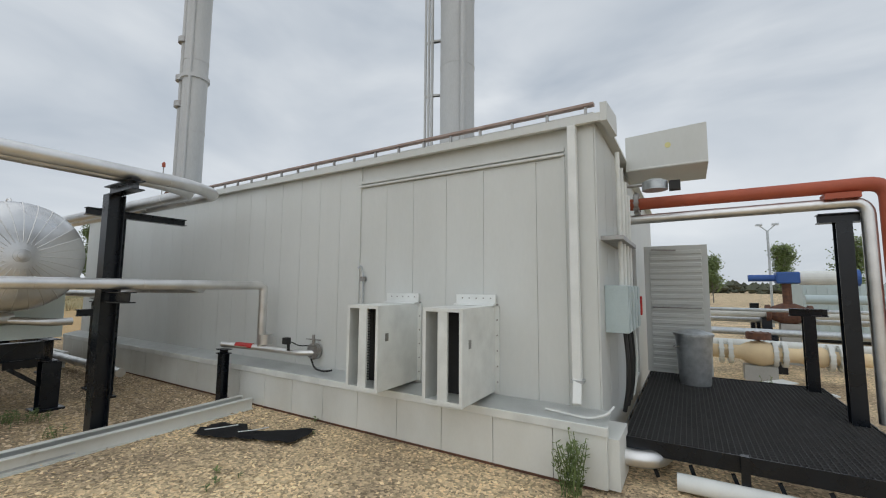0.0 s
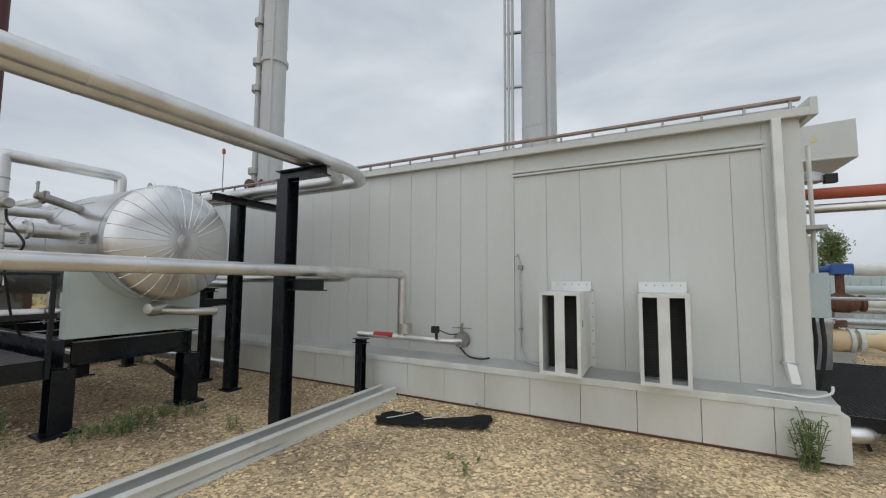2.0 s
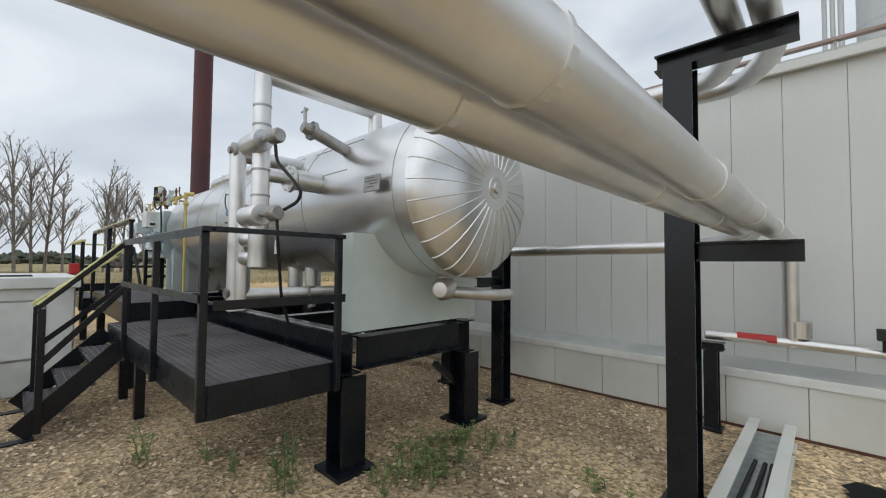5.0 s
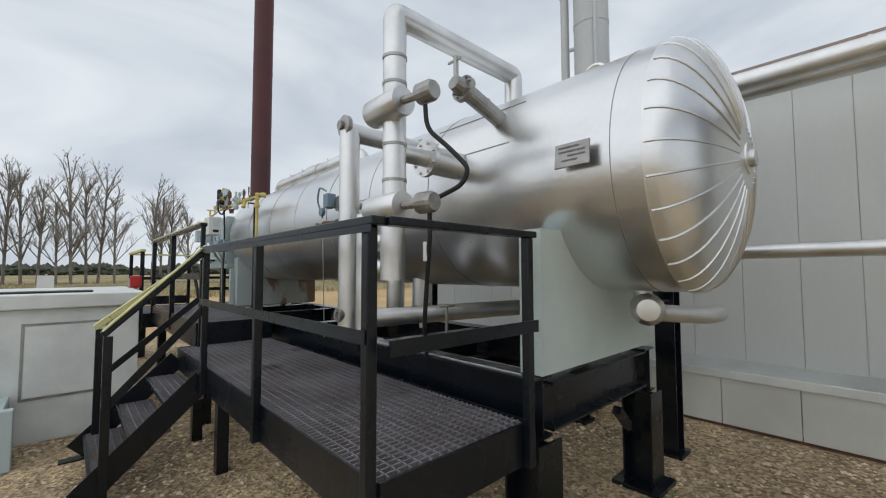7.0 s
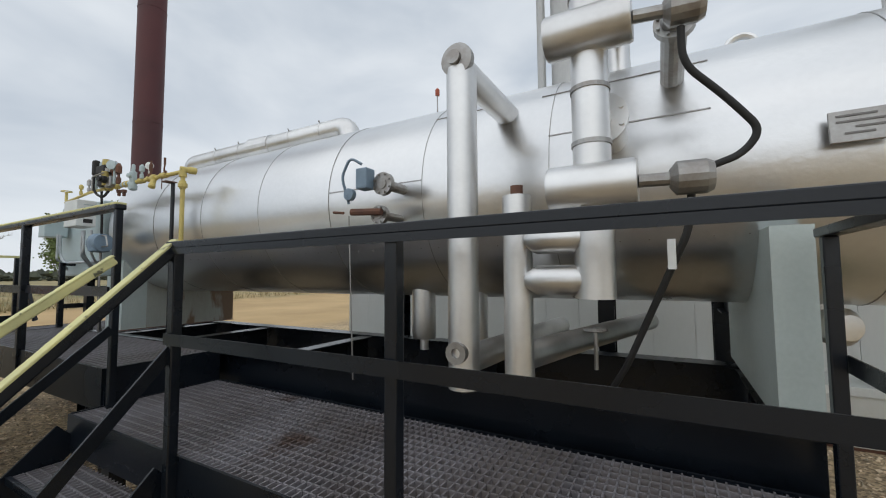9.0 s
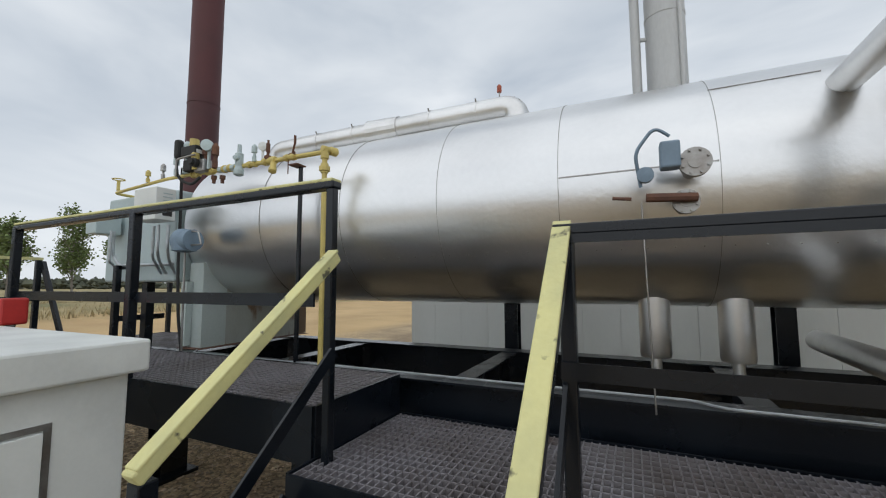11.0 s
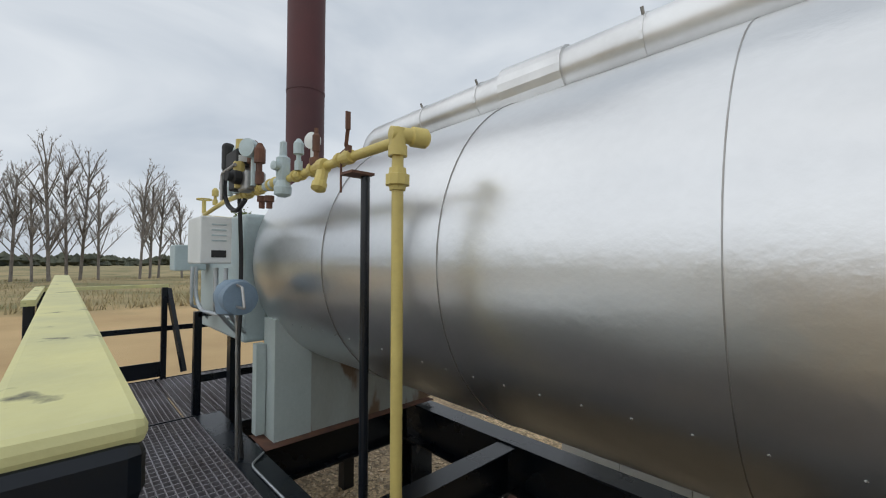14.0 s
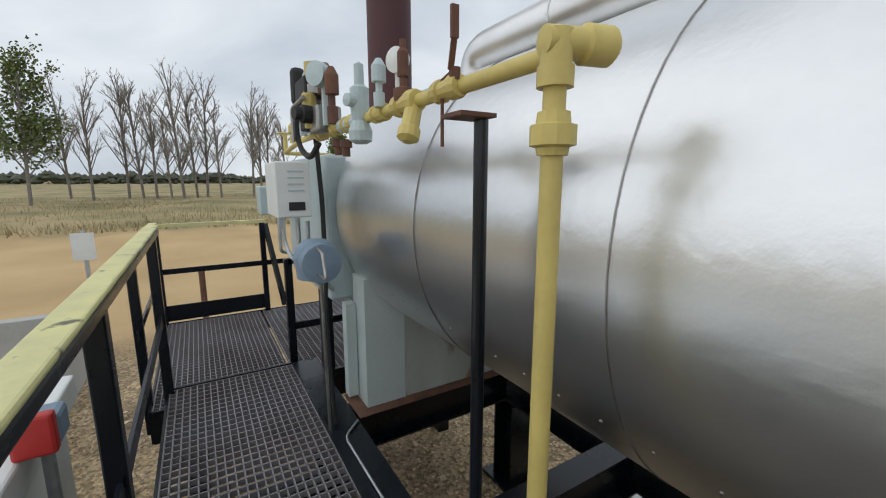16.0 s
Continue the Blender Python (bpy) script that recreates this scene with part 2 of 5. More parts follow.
def bar(bm, a, b, w, h, up=(0, 0, 1), bev=0.0):
    """A rectangular bar from a to b, w across and h in the direction up."""
    a, b = Vector(a), Vector(b)
    d = (b - a).normalized()
    u = Vector(up)
    u = (u - d * u.dot(d)).normalized()
    s = d.cross(u)
    m = Matrix((d, s, u)).transposed().to_4x4()
    m.translation = (a + b) / 2
    ln = (b - a).length
    return box(bm, -ln / 2, -w / 2, -h / 2, ln / 2, w / 2, h / 2, bev, m)


def hbeam(bm, a, b, w, h, tf=0.012, tw=0.01, up=(0, 0, 1)):
    """A wide-flange section from a to b, one closed extrusion."""
    a, b = Vector(a), Vector(b)
    d = (b - a).normalized()
    u = Vector(up)
    u = (u - d * u.dot(d)).normalized()
    s = d.cross(u)
    x, y, t, f = w / 2, h / 2, tw / 2, tf
    outline = [(-x, -y), (x, -y), (x, -y + f), (t, -y + f), (t, y - f), (x, y - f), (x, y), (-x, y), (-x, y - f), (-t, y - f), (-t, -y + f), (-x, -y + f)]
    lo, hi = ([bm.verts.new(c + s * p + u * q) for p, q in outline] for c in (a, b))
    for k in range(12):
        bm.faces.new((lo[k], lo[(k + 1) % 12], hi[(k + 1) % 12], hi[k]))
    for ring in (lo, hi):
        for quad in ((0, 1, 2, 11), (11, 2, 3, 10), (10, 3, 4, 9), (9, 4, 5, 8), (8, 5, 6, 7)):
            bm.faces.new([ring[q] for q in quad])
    return bm


def sweep(bm, pts, r, n=16, fillet=0.0, seg=6, caps=True):
    """A round tube along a polyline, its corners filleted."""
    pts = [Vector(p) for p in pts]
    path = [pts[0]]
    for i in range(1, len(pts) - 1):
        p, a, c = pts[i], pts[i - 1], pts[i + 1]
        if fillet <= 0:
            path.append(p)
            continue
        k = min(fillet, (a - p).length * 0.49, (c - p).length * 0.49)
        s, e = p + (a - p).normalized() * k, p + (c - p).normalized() * k
        for j in range(seg + 1):
            t = j / seg
            path.append(s * (1 - t) ** 2 + p * 2 * t * (1 - t) + e * t * t)
    path.append(pts[-1])
    d = (path[1] - path[0]).normalized()
    u = Vector((0, 0, 1)) if abs(d.z) < 0.9 else Vector((1, 0, 0))
    u = (u - d * u.dot(d)).normalized()
    rings = []
    for i, p in enumerate(path):
        d0 = (path[i] - path[i - 1]).normalized() if i else (path[1] - path[0]).normalized()
        d1 = (path[i + 1] - path[i]).normalized() if i < len(path) - 1 else d0
        d = (d0 + d1).normalized()
        u = (u - d * u.dot(d)).normalized()
        s = d.cross(u)
        rings.append([bm.verts.new(p + (u * math.cos(q) + s * math.sin(q)) * r) for q in (2 * math.pi * k / n for k in range(n))])
    for A, B in zip(rings, rings[1:]):
        for k in range(n):
            bm.faces.new((A[k], A[(k + 1) % n], B[(k + 1) % n], B[k]))
    if caps:
        bm.faces.new(rings[0][::-1])
        bm.faces.new(rings[-1])
    return bm


def rod(bm, a, b, r, n=16):
    return sweep(bm, [a, b], r, n)


def lathe(bm, a, axis, profile, n=40):
    """Turns (distance along axis, radius) pairs about the axis through a."""
    a, d = Vector(a), Vector(axis).normalized()
    u = Vector((0, 0, 1)) if abs(d.z) < 0.9 else Vector((1, 0, 0))
    u = (u - d * u.dot(d)).normalized()
    s = d.cross(u)
    rings = []
    for t, r in profile:
        rings.append([bm.verts.new(a + d * t + (u * math.cos(2 * math.pi * k / n) + s * math.sin(2 * math.pi * k / n)) * r) for k in range(n)] if r > 1e-5 else [bm.verts.new(a + d * t)])
    for A, B in zip(rings, rings[1:]):
        for k in range(n):
            j = (k + 1) % n
            if len(A) == 1:
                bm.faces.new((A[0], B[j], B[k]))
            elif len(B) == 1:
                bm.faces.new((A[k], A[j], B[0]))
            else:
                bm.faces.new((A[k], A[j], B[j], B[k]))
    for R in (rings[0], rings[-1]):
        if len(R) > 2:
            bm.faces.new(R)
    return bm


def bm_new():
    return bmesh.new()


def flange(bm, c, axis, r, t=0.02, bolts=8):
    lathe(bm, c, axis, [(-t / 2, r), (t / 2, r)], 20)
    d = Vector(axis).normalized()
    u = Vector((0, 0, 1)) if abs(d.z) < 0.9 else Vector((1, 0, 0))
    u = (u - d * u.dot(d)).normalized()
    s = d.cross(u)
    for k in range(bolts):
        q = 2 * math.pi * (k + 0.5) / bolts
        p = Vector(c) + (u * math.cos(q) + s * math.sin(q)) * r * 0.82
        rod(bm, p - d * (t / 2 + 0.012), p + d * (t / 2 + 0.012), r * 0.09, 6)
    return bm


# ---- ground ----
def build_ground():
    bm = bm_new()
    xs = [-3000, -800, -300] + list(np.arange(-140, 60, 3.0)) + [120, 400, 3000]
    ys = [-3000, -800, -300] + list(np.arange(-100, 120, 3.0)) + [300, 900, 3000]
    grid = []
    for x in xs:
        row = []
        for y in ys:
            z = 0.0
            if x < -27:
                k = min(1, (-27 - x) / 8)
                z = 0.35 * k + 0.25 * k * noise.noise((x * 0.12, y * 0.12, 0))
            if y > 14 and x > -26:
                z = 0.05 * noise.noise((x * 0.2, y * 0.2, 3))
            row.append(bm.verts.new((x, y, z)))
        grid.append(row)
    for a, b in zip(grid, grid[1:]):
        for k in range(len(ys) - 1):
            bm.faces.new((a[k], b[k], b[k + 1], a[k + 1]))
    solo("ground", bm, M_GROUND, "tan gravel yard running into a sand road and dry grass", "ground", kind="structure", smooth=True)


build_ground()


def build_gravel():
    """Loose stones over the yard beside the walked line, one scatter."""
    rng = np.random.default_rng(5)
    base = np.array([(0, 0, 1), (1, 0, 0), (0, 1, 0), (-1, 0, 0), (0, -1, 0), (0, 0, -1)], float)
    tri = [(0, 1, 2), (0, 2, 3), (0, 3, 4), (0, 4, 1), (5, 2, 1), (5, 3, 2), (5, 4, 3), (5, 1, 4)]
    count = 36000
    x = rng.uniform(-16, 2.2, count)
    y = -1.5 + 5.3 * rng.random(count) ** 0.9
    far = rng.random(count) < 0.22
    y = np.where(far, rng.uniform(-4.5, 12, count), y)
    order = np.argsort(x + rng.normal(0, 0.35, count))
    x, y = x[order], y[order]
    keep = ~((x > -12.9) & (x < -0.66) & (y > 3.86))
    x, y = x[keep], y[keep]
    verts, faces = [], []
    soil = 0
    for i in range(len(x)):
        if x[i] < -6.1:
            soil = len(faces) + 8
        sz = rng.uniform(0.007, 0.02) if rng.random() < 0.94 else rng.uniform(0.02, 0.034)
        v = base * (sz * rng.uniform(0.7, 1.3), sz * rng.uniform(0.7, 1.3), sz * rng.uniform(0.4, 0.7))
        v = v + rng.normal(0, sz * 0.14, (6, 3))
        q = rng.uniform(0, 6.28)
        c, s = math.cos(q), math.sin(q)
        rx, ry = v[:, 0] * c - v[:, 1] * s, v[:, 0] * s + v[:, 1] * c
        o = len(verts)
        verts.extend(zip((rx + x[i]).tolist(), (ry + y[i]).tolist(), (v[:, 2] + sz * 0.25).tolist()))
        faces.extend((a + o, b + o, d + o) for a, b, d in tri)
    me = bpy.data.meshes.new("gravel")
    me.from_pydata(verts, [], faces)
    me.materials.append(M_STONE)
    me.materials.append(M_SOIL_STONE)
    me.polygons.foreach_set("material_index", [1 if i < soil else 0 for i in range(len(faces))])
    tagged(new("gravel", me), "loose tan and brown crushed gravel on the yard", "gravel", kind="stuff")


# ---- building ----
BX0, BX1, BY0, BY1, BZ = -12.75, -0.78, 4.16, 11.0, 3.36


def build_building():
    wall = tagged(part("wall_south", box(bm_new(), BX0, BY0 + 0.02, 0.5, BX1, BY0 + 0.2, BZ), M_PANEL), "pale grey ribbed metal panel wall of the compressor building", "wall", kind="structure")
    # panels with recessed joints; over the louvres they stand inside a framed bay
    x = BX0
    rng = random.Random(3)
    edges = [BX0]
    while edges[-1] < -3.9:
        edges.append(edges[-1] + rng.choice((0.40, 0.44, 0.40)))
    edges = [e for e in edges if e < -3.85] + [-3.76, -3.33, -2.91, -2.44, -1.96, -1.36, -1.08, BX1]
    for a, b in zip(edges, edges[1:]):
        top = 3.02 if -3.8 < a < -1.1 else BZ - 0.02
        dy = 0.006 if -3.8 < a < -1.1 else 0.0
        part("panel", box(bm_new(), a + 0.002, BY0 + dy, 0.56, b - 0.002, BY0 + 0.022, top), M_PANEL, wall)
    bm = bm_new()
    box(bm, -3.79, BY0 - 0.03, 3.03, -1.06, BY0 + 0.01, 3.055, 0.004)
    box(bm, -3.79, BY0 - 0.015, 3.075, -1.06, BY0 + 0.01, 3.12, 0.004)
    box(bm, -3.79, BY0 - 0.012, 0.56, -3.76, BY0 + 0.012, 3.03)
    box(bm, -1.09, BY0 - 0.012, 0.56, -1.06, BY0 + 0.012, 3.03)
    part("panel_frame", bm, M_PANEL, wall)
    w = tagged(part("wall_north", box(bm_new(), BX0, BY1 - 0.2, 0, BX1, BY1, BZ), M_PANEL), "pale grey metal panel back wall", "wall", kind="structure")
    w = tagged(part("wall_west", box(bm_new(), BX0, BY0 + 0.2, 0, BX0 + 0.2, BY1 - 0.2, BZ), M_PANEL), "pale grey metal panel end wall", "wall", kind="structure")
    e0 = BX1 - 0.2
    bm = bm_new()
    box(bm, e0, BY0 + 0.2, 0, BX1, 6.62, BZ)
    box(bm, e0, 7.56, 0, BX1, BY1 - 0.2, BZ)
    box(bm, e0, 6.62, 2.42, BX1, 7.56, BZ)
    box(bm, e0, 6.62, 0, BX1, 7.56, 0.36)
    w = tagged(part("wall_east", bm, M_PANEL), "pale grey metal end wall with a doorway", "wall", kind="structure")
    for k in range(5):
        y = BY0 + 0.01 + k * 0.49
        part("panel", box(bm_new(), BX1, y, 0.5, BX1 + 0.015, y + 0.482, BZ - 0.05), M_PANEL, w)
    tagged(part("floor", box(bm_new(), BX0 + 0.2, BY0 + 0.2, 0, e0, BY1 - 0.2, 0.3), M_CONC), "plain grey concrete floor inside", "floor", kind="structure")
    # plinth skirt with its sloped ledge
    skirt = thing("plinth", (-6.7, 3.9, 0), "pale grey metal-clad plinth skirt along the foot of the wall", "plinth", kind="structure")
    x = BX0 - 0.1
    while x < -0.75:
        b = min(x + 0.585, -0.69)
        part("plinth_panel", box(bm_new(), x + 0.003, 3.885, 0.03, b - 0.003, 3.93, 0.465, 0.003), M_SKIRT, skirt)
        x += 0.585
    part("base_channel", box(bm_new(), BX0, 3.90, 0.0, BX1 - 0.03, 4.1, 0.06), M_RUST, skirt, "rusty dark base channel")
    part("core", box(bm_new(), BX0 - 0.08, 3.93, 0.02, BX1 + 0.005, BY0 + 0.02, 0.5), M_SKIRT, skirt)
    bm = bm_new()
    box(bm, BX0 - 0.1, 3.865, 0.465, -0.68, 3.94, 0.545, 0.006)
    part("ledge_lip", bm, M_TRIM, skirt)
    bm = bm_new()
    v = [bm.verts.new(p) for p in ((BX0 - 0.1, 3.885, 0.547), (-0.69, 3.885, 0.547), (-0.69, BY0 - 0.002, 0.605), (BX0 - 0.1, BY0 - 0.002, 0.605))]
    f = bm.faces.new(v)
    bmesh.ops.solidify(bm, geom=[f], thickness=0.012)
    part("ledge", bm, M_WHITE, skirt, "whitish sloped flashing ledge")
    box_b = bm_new()
    box(box_b, -0.9, 3.94, 0.02, -0.60, 4.45, 0.44, 0.004)
    part("corner_panel", box_b, M_SKIRT, skirt)
    # roof, eave trim, gutter, rail along the eave
    roof = tagged(part("roof", box(bm_new(), BX0 - 0.1, BY0 - 0.04, BZ, BX1 + 0.1, BY1 + 0.1, BZ + 0.03), M_PANEL), "low flat metal roof with an eave fascia", "roof", kind="structure")
    part("fascia", box(bm_new(), BX0 - 0.12, BY0 - 0.09, BZ - 0.065, BX1 + 0.08, BY0 - 0.042, BZ + 0.02, 0.006), M_PANEL, roof)
    bm = bm_new()
    v = [(BX1 + 0.08, 4.07, 3.29), (BX1 + 0.08, 4.07, 3.47), (BX1 + 0.08, 4.72, 3.56), (BX1 + 0.08, 4.72, 3.34)]
    f = bm.faces.new([bm.verts.new(p) for p in v])
    e = bmesh.ops.extrude_face_region(bm, geom=[f])
    bmesh.ops.translate(bm, vec=(0.06, 0, 0), verts=[q for q in e["geom"] if isinstance(q, bmesh.types.BMVert)])
    part("gable_trim", bm, M_PANEL, roof)
    rail = thing("eave_cable_tray", (-6, 4.1, BZ + 0.08), "thin rust-brown tray rail on short posts along the eave", "cable tray")
    bm = bm_new()
    box(bm, BX0 + 0.6, 4.09, BZ + 0.115, BX1 + 0.02, 4.16, BZ + 0.14)
    part("top_rail", bm, M_FADED, rail)
    for k in range(30):
        x = BX1 - 0.06 - k * 0.38
        part("post", box(bm_new(), x - 0.012, 4.11, BZ + 0.025, x + 0.012, 4.14, BZ + 0.115), M_STEEL, rail)
    part("tray", box(bm_new(), BX0 + 0.6, 4.2, BZ + 0.031, BX1, 4.28, BZ + 0.085), M_WHITE, rail, "white conduit behind the rail")
    # rain pipe by the corner
    dp = thing("downspout", (-0.93, 4.1, 0.6), "white square metal downspout by the building corner", "downspout")
    bm = bm_new()
    box(bm, -1.01, 4.06, 0.86, -0.93, 4.14, 3.3, 0.008)
    part("pipe", bm, M_WHITE, dp)
    bm = bm_new()
    bar(bm, (-0.97, 4.10, 0.87), (-0.955, 4.0, 0.66), 0.078, 0.075, bev=0.008)
    part("shoe", bm, M_WHITE, dp)
    part("bracket", box(bm_new(), -1.03, 4.05, 0.84, -0.91, 4.155, 0.865), M_GALV, dp)


build_building()


def build_louvre(x0):
    """An air intake box: hollow, with a middle mullion and screens, open to the front."""
    x1, y0, y1, z0, z1 = x0 + 0.435, 3.43, 4.155, 0.63, 1.515
    ob = thing("air_intake_louvre", (x0 + 0.25, y1, z0), "grey sheet-metal air intake box with two tall dark slots", "louvre", "air intakes on the wall")
    part("side_panel", box(bm_new(), x0, y0 + 0.03, z0, x0 + 0.02, y1, z1, 0.002), M_TRIM, ob)
    part("side_panel", box(bm_new(), x1 - 0.02, y0 + 0.03, z0, x1, y1, z1, 0.002), M_TRIM, ob)
    part("top_panel", box(bm_new(), x0 + 0.02, y0 + 0.03, z1 - 0.02, x1 - 0.02, y1, z1), M_TRIM, ob)
    part("bottom_panel", box(bm_new(), x0 + 0.02, y0 + 0.03, z0, x1 - 0.02, y1, z0 + 0.02), M_TRIM, ob)
    bm = bm_new()
    w = 0.035
    box(bm, x0, y0, z0, x0 + w, y0 + 0.028, z1)
    box(bm, x1 - w, y0, z0, x1, y0 + 0.028, z1)
    box(bm, x0 + w, y0, z1 - w, x1 - w, y0 + 0.028, z1)
    box(bm, x0 + w, y0, z0, x1 - w, y0 + 0.028, z0 + w)
    part("front_frame", bm, M_TRIM, ob)
    part("mullion", box(bm_new(), x0 + 0.165, y0 + 0.005, z0 + w, x0 + 0.27, y0 + 0.03, z1 - w), M_TRIM, ob)
    for a, b in ((x0 + w, x0 + 0.165), (x0 + 0.27, x1 - w)):
        bm = bm_new()
        for k in range(28):
            z = z0 + w + 0.015 + k * (z1 - z0 - 2 * w) / 28
            box(bm, a, y0 + 0.24, z, b, y0 + 0.25, z + 0.008)
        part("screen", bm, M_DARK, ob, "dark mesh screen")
    # near-black sheet halfway in, its colour standing in for the shade behind the slots
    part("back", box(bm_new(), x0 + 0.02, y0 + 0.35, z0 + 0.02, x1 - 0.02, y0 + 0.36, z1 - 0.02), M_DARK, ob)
    bm = bm_new()
    box(bm, x0 - 0.02, y1 - 0.03, z1 + 0.005, x1 + 0.02, y1, z1 + 0.12, 0.004)
    box(bm, x0 - 0.02, y1 - 0.09, z1 + 0.003, x1 + 0.02, y1 - 0.03, z1 + 0.02)
    part("drip_flashing", bm, M_WHITE, ob, "white bolted drip flashing")
    for k in range(5):
        bm = bm_new()
        rod(bm, (x0 + 0.06 + k * 0.085, y1 - 0.036, z1 + 0.08), (x0 + 0.06 + k * 0.085, y1 - 0.028, z1 + 0.08), 0.008, 8)
        part("bolt", bm, M_STEEL, ob)
    for k in range(6):
        bm = bm_new()
        z = z0 + 0.1 + k * 0.16
        rod(bm, (x1 + 0.03, y1 - 0.012, z), (x1 + 0.03, y1 + 0.008, z), 0.009, 8)
        part("bolt", bm, M_STEEL, ob)
    part("flange_strip", box(bm_new(), x1, y1 - 0.008, z0, x1 + 0.05, y1 + 0.006, z1), M_TRIM, ob)
    part("name_plate", box(bm_new(), x1, y0 + 0.12, 1.14, x1 + 0.004, y0 + 0.17, 1.22), M_STEEL, ob, "small tarnished maker's plate")


build_louvre(-3.25)
build_louvre(-2.26)

# ---- black columns, pipe rack and pipes over the yard ----


def column(name, x, y, z1, w, label, flat=True):
    ob = thing(name, (x, y, 0), label, "steel column", "black steel columns")
    part("shaft", hbeam(bm_new(), (x, y, 0.03), (x, y, z1), w, w, 0.012, 0.01, up=(0, 1, 0)), M_BLACK, ob)
    part("base_plate", box(bm_new(), x - w * 0.75, y - w * 0.75, 0.0, x + w * 0.75, y + w * 0.75, 0.03, 0.003), M_BLACK, ob)
    return ob


ca = column("pipe_rack_column", -5.785, 2.16, 2.76, 0.165, "tall black painted wide-flange column carrying pipes on brackets")
part("top_bracket", hbeam(bm_new(), (-5.92, 2.16, 2.815), (-5.2, 2.16, 2.815), 0.13, 0.11), M_BLACK, ca)
part("mid_bracket", hbeam(bm_new(), (-5.70, 2.16, 1.575), (-5.2, 2.16, 1.575), 0.12, 0.12), M_BLACK, ca)
cb = column("pipe_rack_column", -7.72, 2.92, 2.76, 0.15, "black painted wide-flange column behind the vessel end")
part("top_bracket", hbeam(bm_new(), (-7.72, 2.5, 2.815), (-7.72, 3.9, 2.815), 0.13, 0.11), M_BLACK, cb)
part("mid_bracket", hbeam(bm_new(), (-7.72, 2.5, 1.3), (-7.72, 2.84, 1.3), 0.1, 0.1), M_BLACK, cb)
st = column("pipe_stub_post", -5.90, 3.66, 0.72, 0.11, "short black steel post holding a small pipe")
part("cap", hbeam(bm_new(), (-6.0, 3.66, 0.76), (-5.8, 3.66, 0.76), 0.13, 0.07), M_BLACK, st)


def pipe(name, pts, r, material, label, fillet=0.12, bands=0.0, group="", n=18):
    ob = thing(name, pts[0], label, "pipe", group)
    part("tube", sweep(bm_new(), pts, r, n, fillet), material, ob, smooth=True)
    if bands:
        for a, b in zip(pts, pts[1:]):
            a, b = Vector(a), Vector(b)
            ln, d = (b - a).length, (b - a).normalized()
            k = bands * 0.6
            while k < ln - 0.15:
                part("band", lathe(bm_new(), a + d * k, d, [(-0.008, r * 1.0), (-0.008, r + 0.004), (0.008, r + 0.004), (0.008, r)], n), material, ob, smooth=False)
                k += bands
    return ob


YARD = "jacketed pipes over the yard"
pipe("jacketed_pipe", [(-5.44, -9, 1.768), (-5.345, 3.87, 1.715), (-5.345, 3.87, 0.80)], 0.059, M_PIPEJ, "aluminium-jacketed pipe bending down beside the wall", 0.08, 0.9, YARD)
pipe("jacketed_pipe", [(-5.581, -9, 1.773), (-5.50, 2.9, 1.72), (-5.9, 3.3, 1.66), (-9.5, 3.3, 1.62)], 0.058, M_PIPEJ, "aluminium-jacketed pipe crossing the yard on a column bracket", 0.15, 0.9, YARD)
pipe("jacketed_pipe", [(-5.58, -9, 2.95), (-5.52, 2.5, 2.95), (-5.75, 3.0, 2.95), (-12.2, 3.0, 2.95)], 0.075, M_PIPEJ, "high aluminium-jacketed pipe turning along the building", 0.2, 1.2, YARD)
pipe("jacketed_pipe", [(-5.40, -9, 2.96), (-5.34, 2.75, 2.96), (-5.6, 3.25, 2.96), (-12.2, 3.25, 2.96)], 0.075, M_PIPEJ, "high aluminium-jacketed pipe resting on the column top", 0.2, 1.2, YARD)

# small line along the wall foot with its sensor and valve
sl = thing("drain_line", (-5.31, 3.9, 0.8), "bare silver drain line with red-taped end and flanged wall entry", "pipe")
part("tube", sweep(bm_new(), [(-5.95, 3.66, 0.86), (-5.31, 3.86, 0.83), (-4.62, 3.98, 0.80), (-4.5, 4.1, 0.80)], 0.042, 16, 0.1), M_PIPEJ, sl, smooth=True)
part("red_sleeve", rod(bm_new(), (-5.72, 3.735, 0.853), (-5.45, 3.818, 0.842), 0.045), M_SAFETY, sl, "faded red sleeve")
part("coupling", lathe(bm_new(), (-5.31, 3.91, 0.88), (0, 0, 1), [(0, 0.09), (0, 0.1), (0.14, 0.1), (0.14, 0.09)], 20), M_PIPEJ, sl)
part("wall_flange", flange(bm_new(), (-4.5, 4.10, 0.82), (0, 1, 0), 0.11, 0.07), M_STEEL, sl)
part("valve_stem", rod(bm_new(), (-4.48, 4.06, 0.9), (-4.48, 4.06, 1.05), 0.02), M_STEEL, sl)
part("valve_handle", bar(bm_new(), (-4.62, 4.06, 0.985), (-4.34, 4.06, 0.985), 0.015, 0.015), M_STEEL, sl)
part("sensor_box", box(bm_new(), -4.84, 3.83, 0.92, -4.74, 3.90, 1.01, 0.006), M_RUBBER, sl, "small black sensor box")
part("sensor_post", rod(bm_new(), (-4.79, 3.9, 0.83), (-4.79, 3.9, 0.94), 0.02), M_RUBBER, sl)
part("sensor_cable", sweep(bm_new(), [(-4.74, 3.88, 0.96), (-4.62, 3.95, 0.90), (-4.55, 4.04, 0.90)], 0.008, 8, 0.05), M_RUBBER, sl)
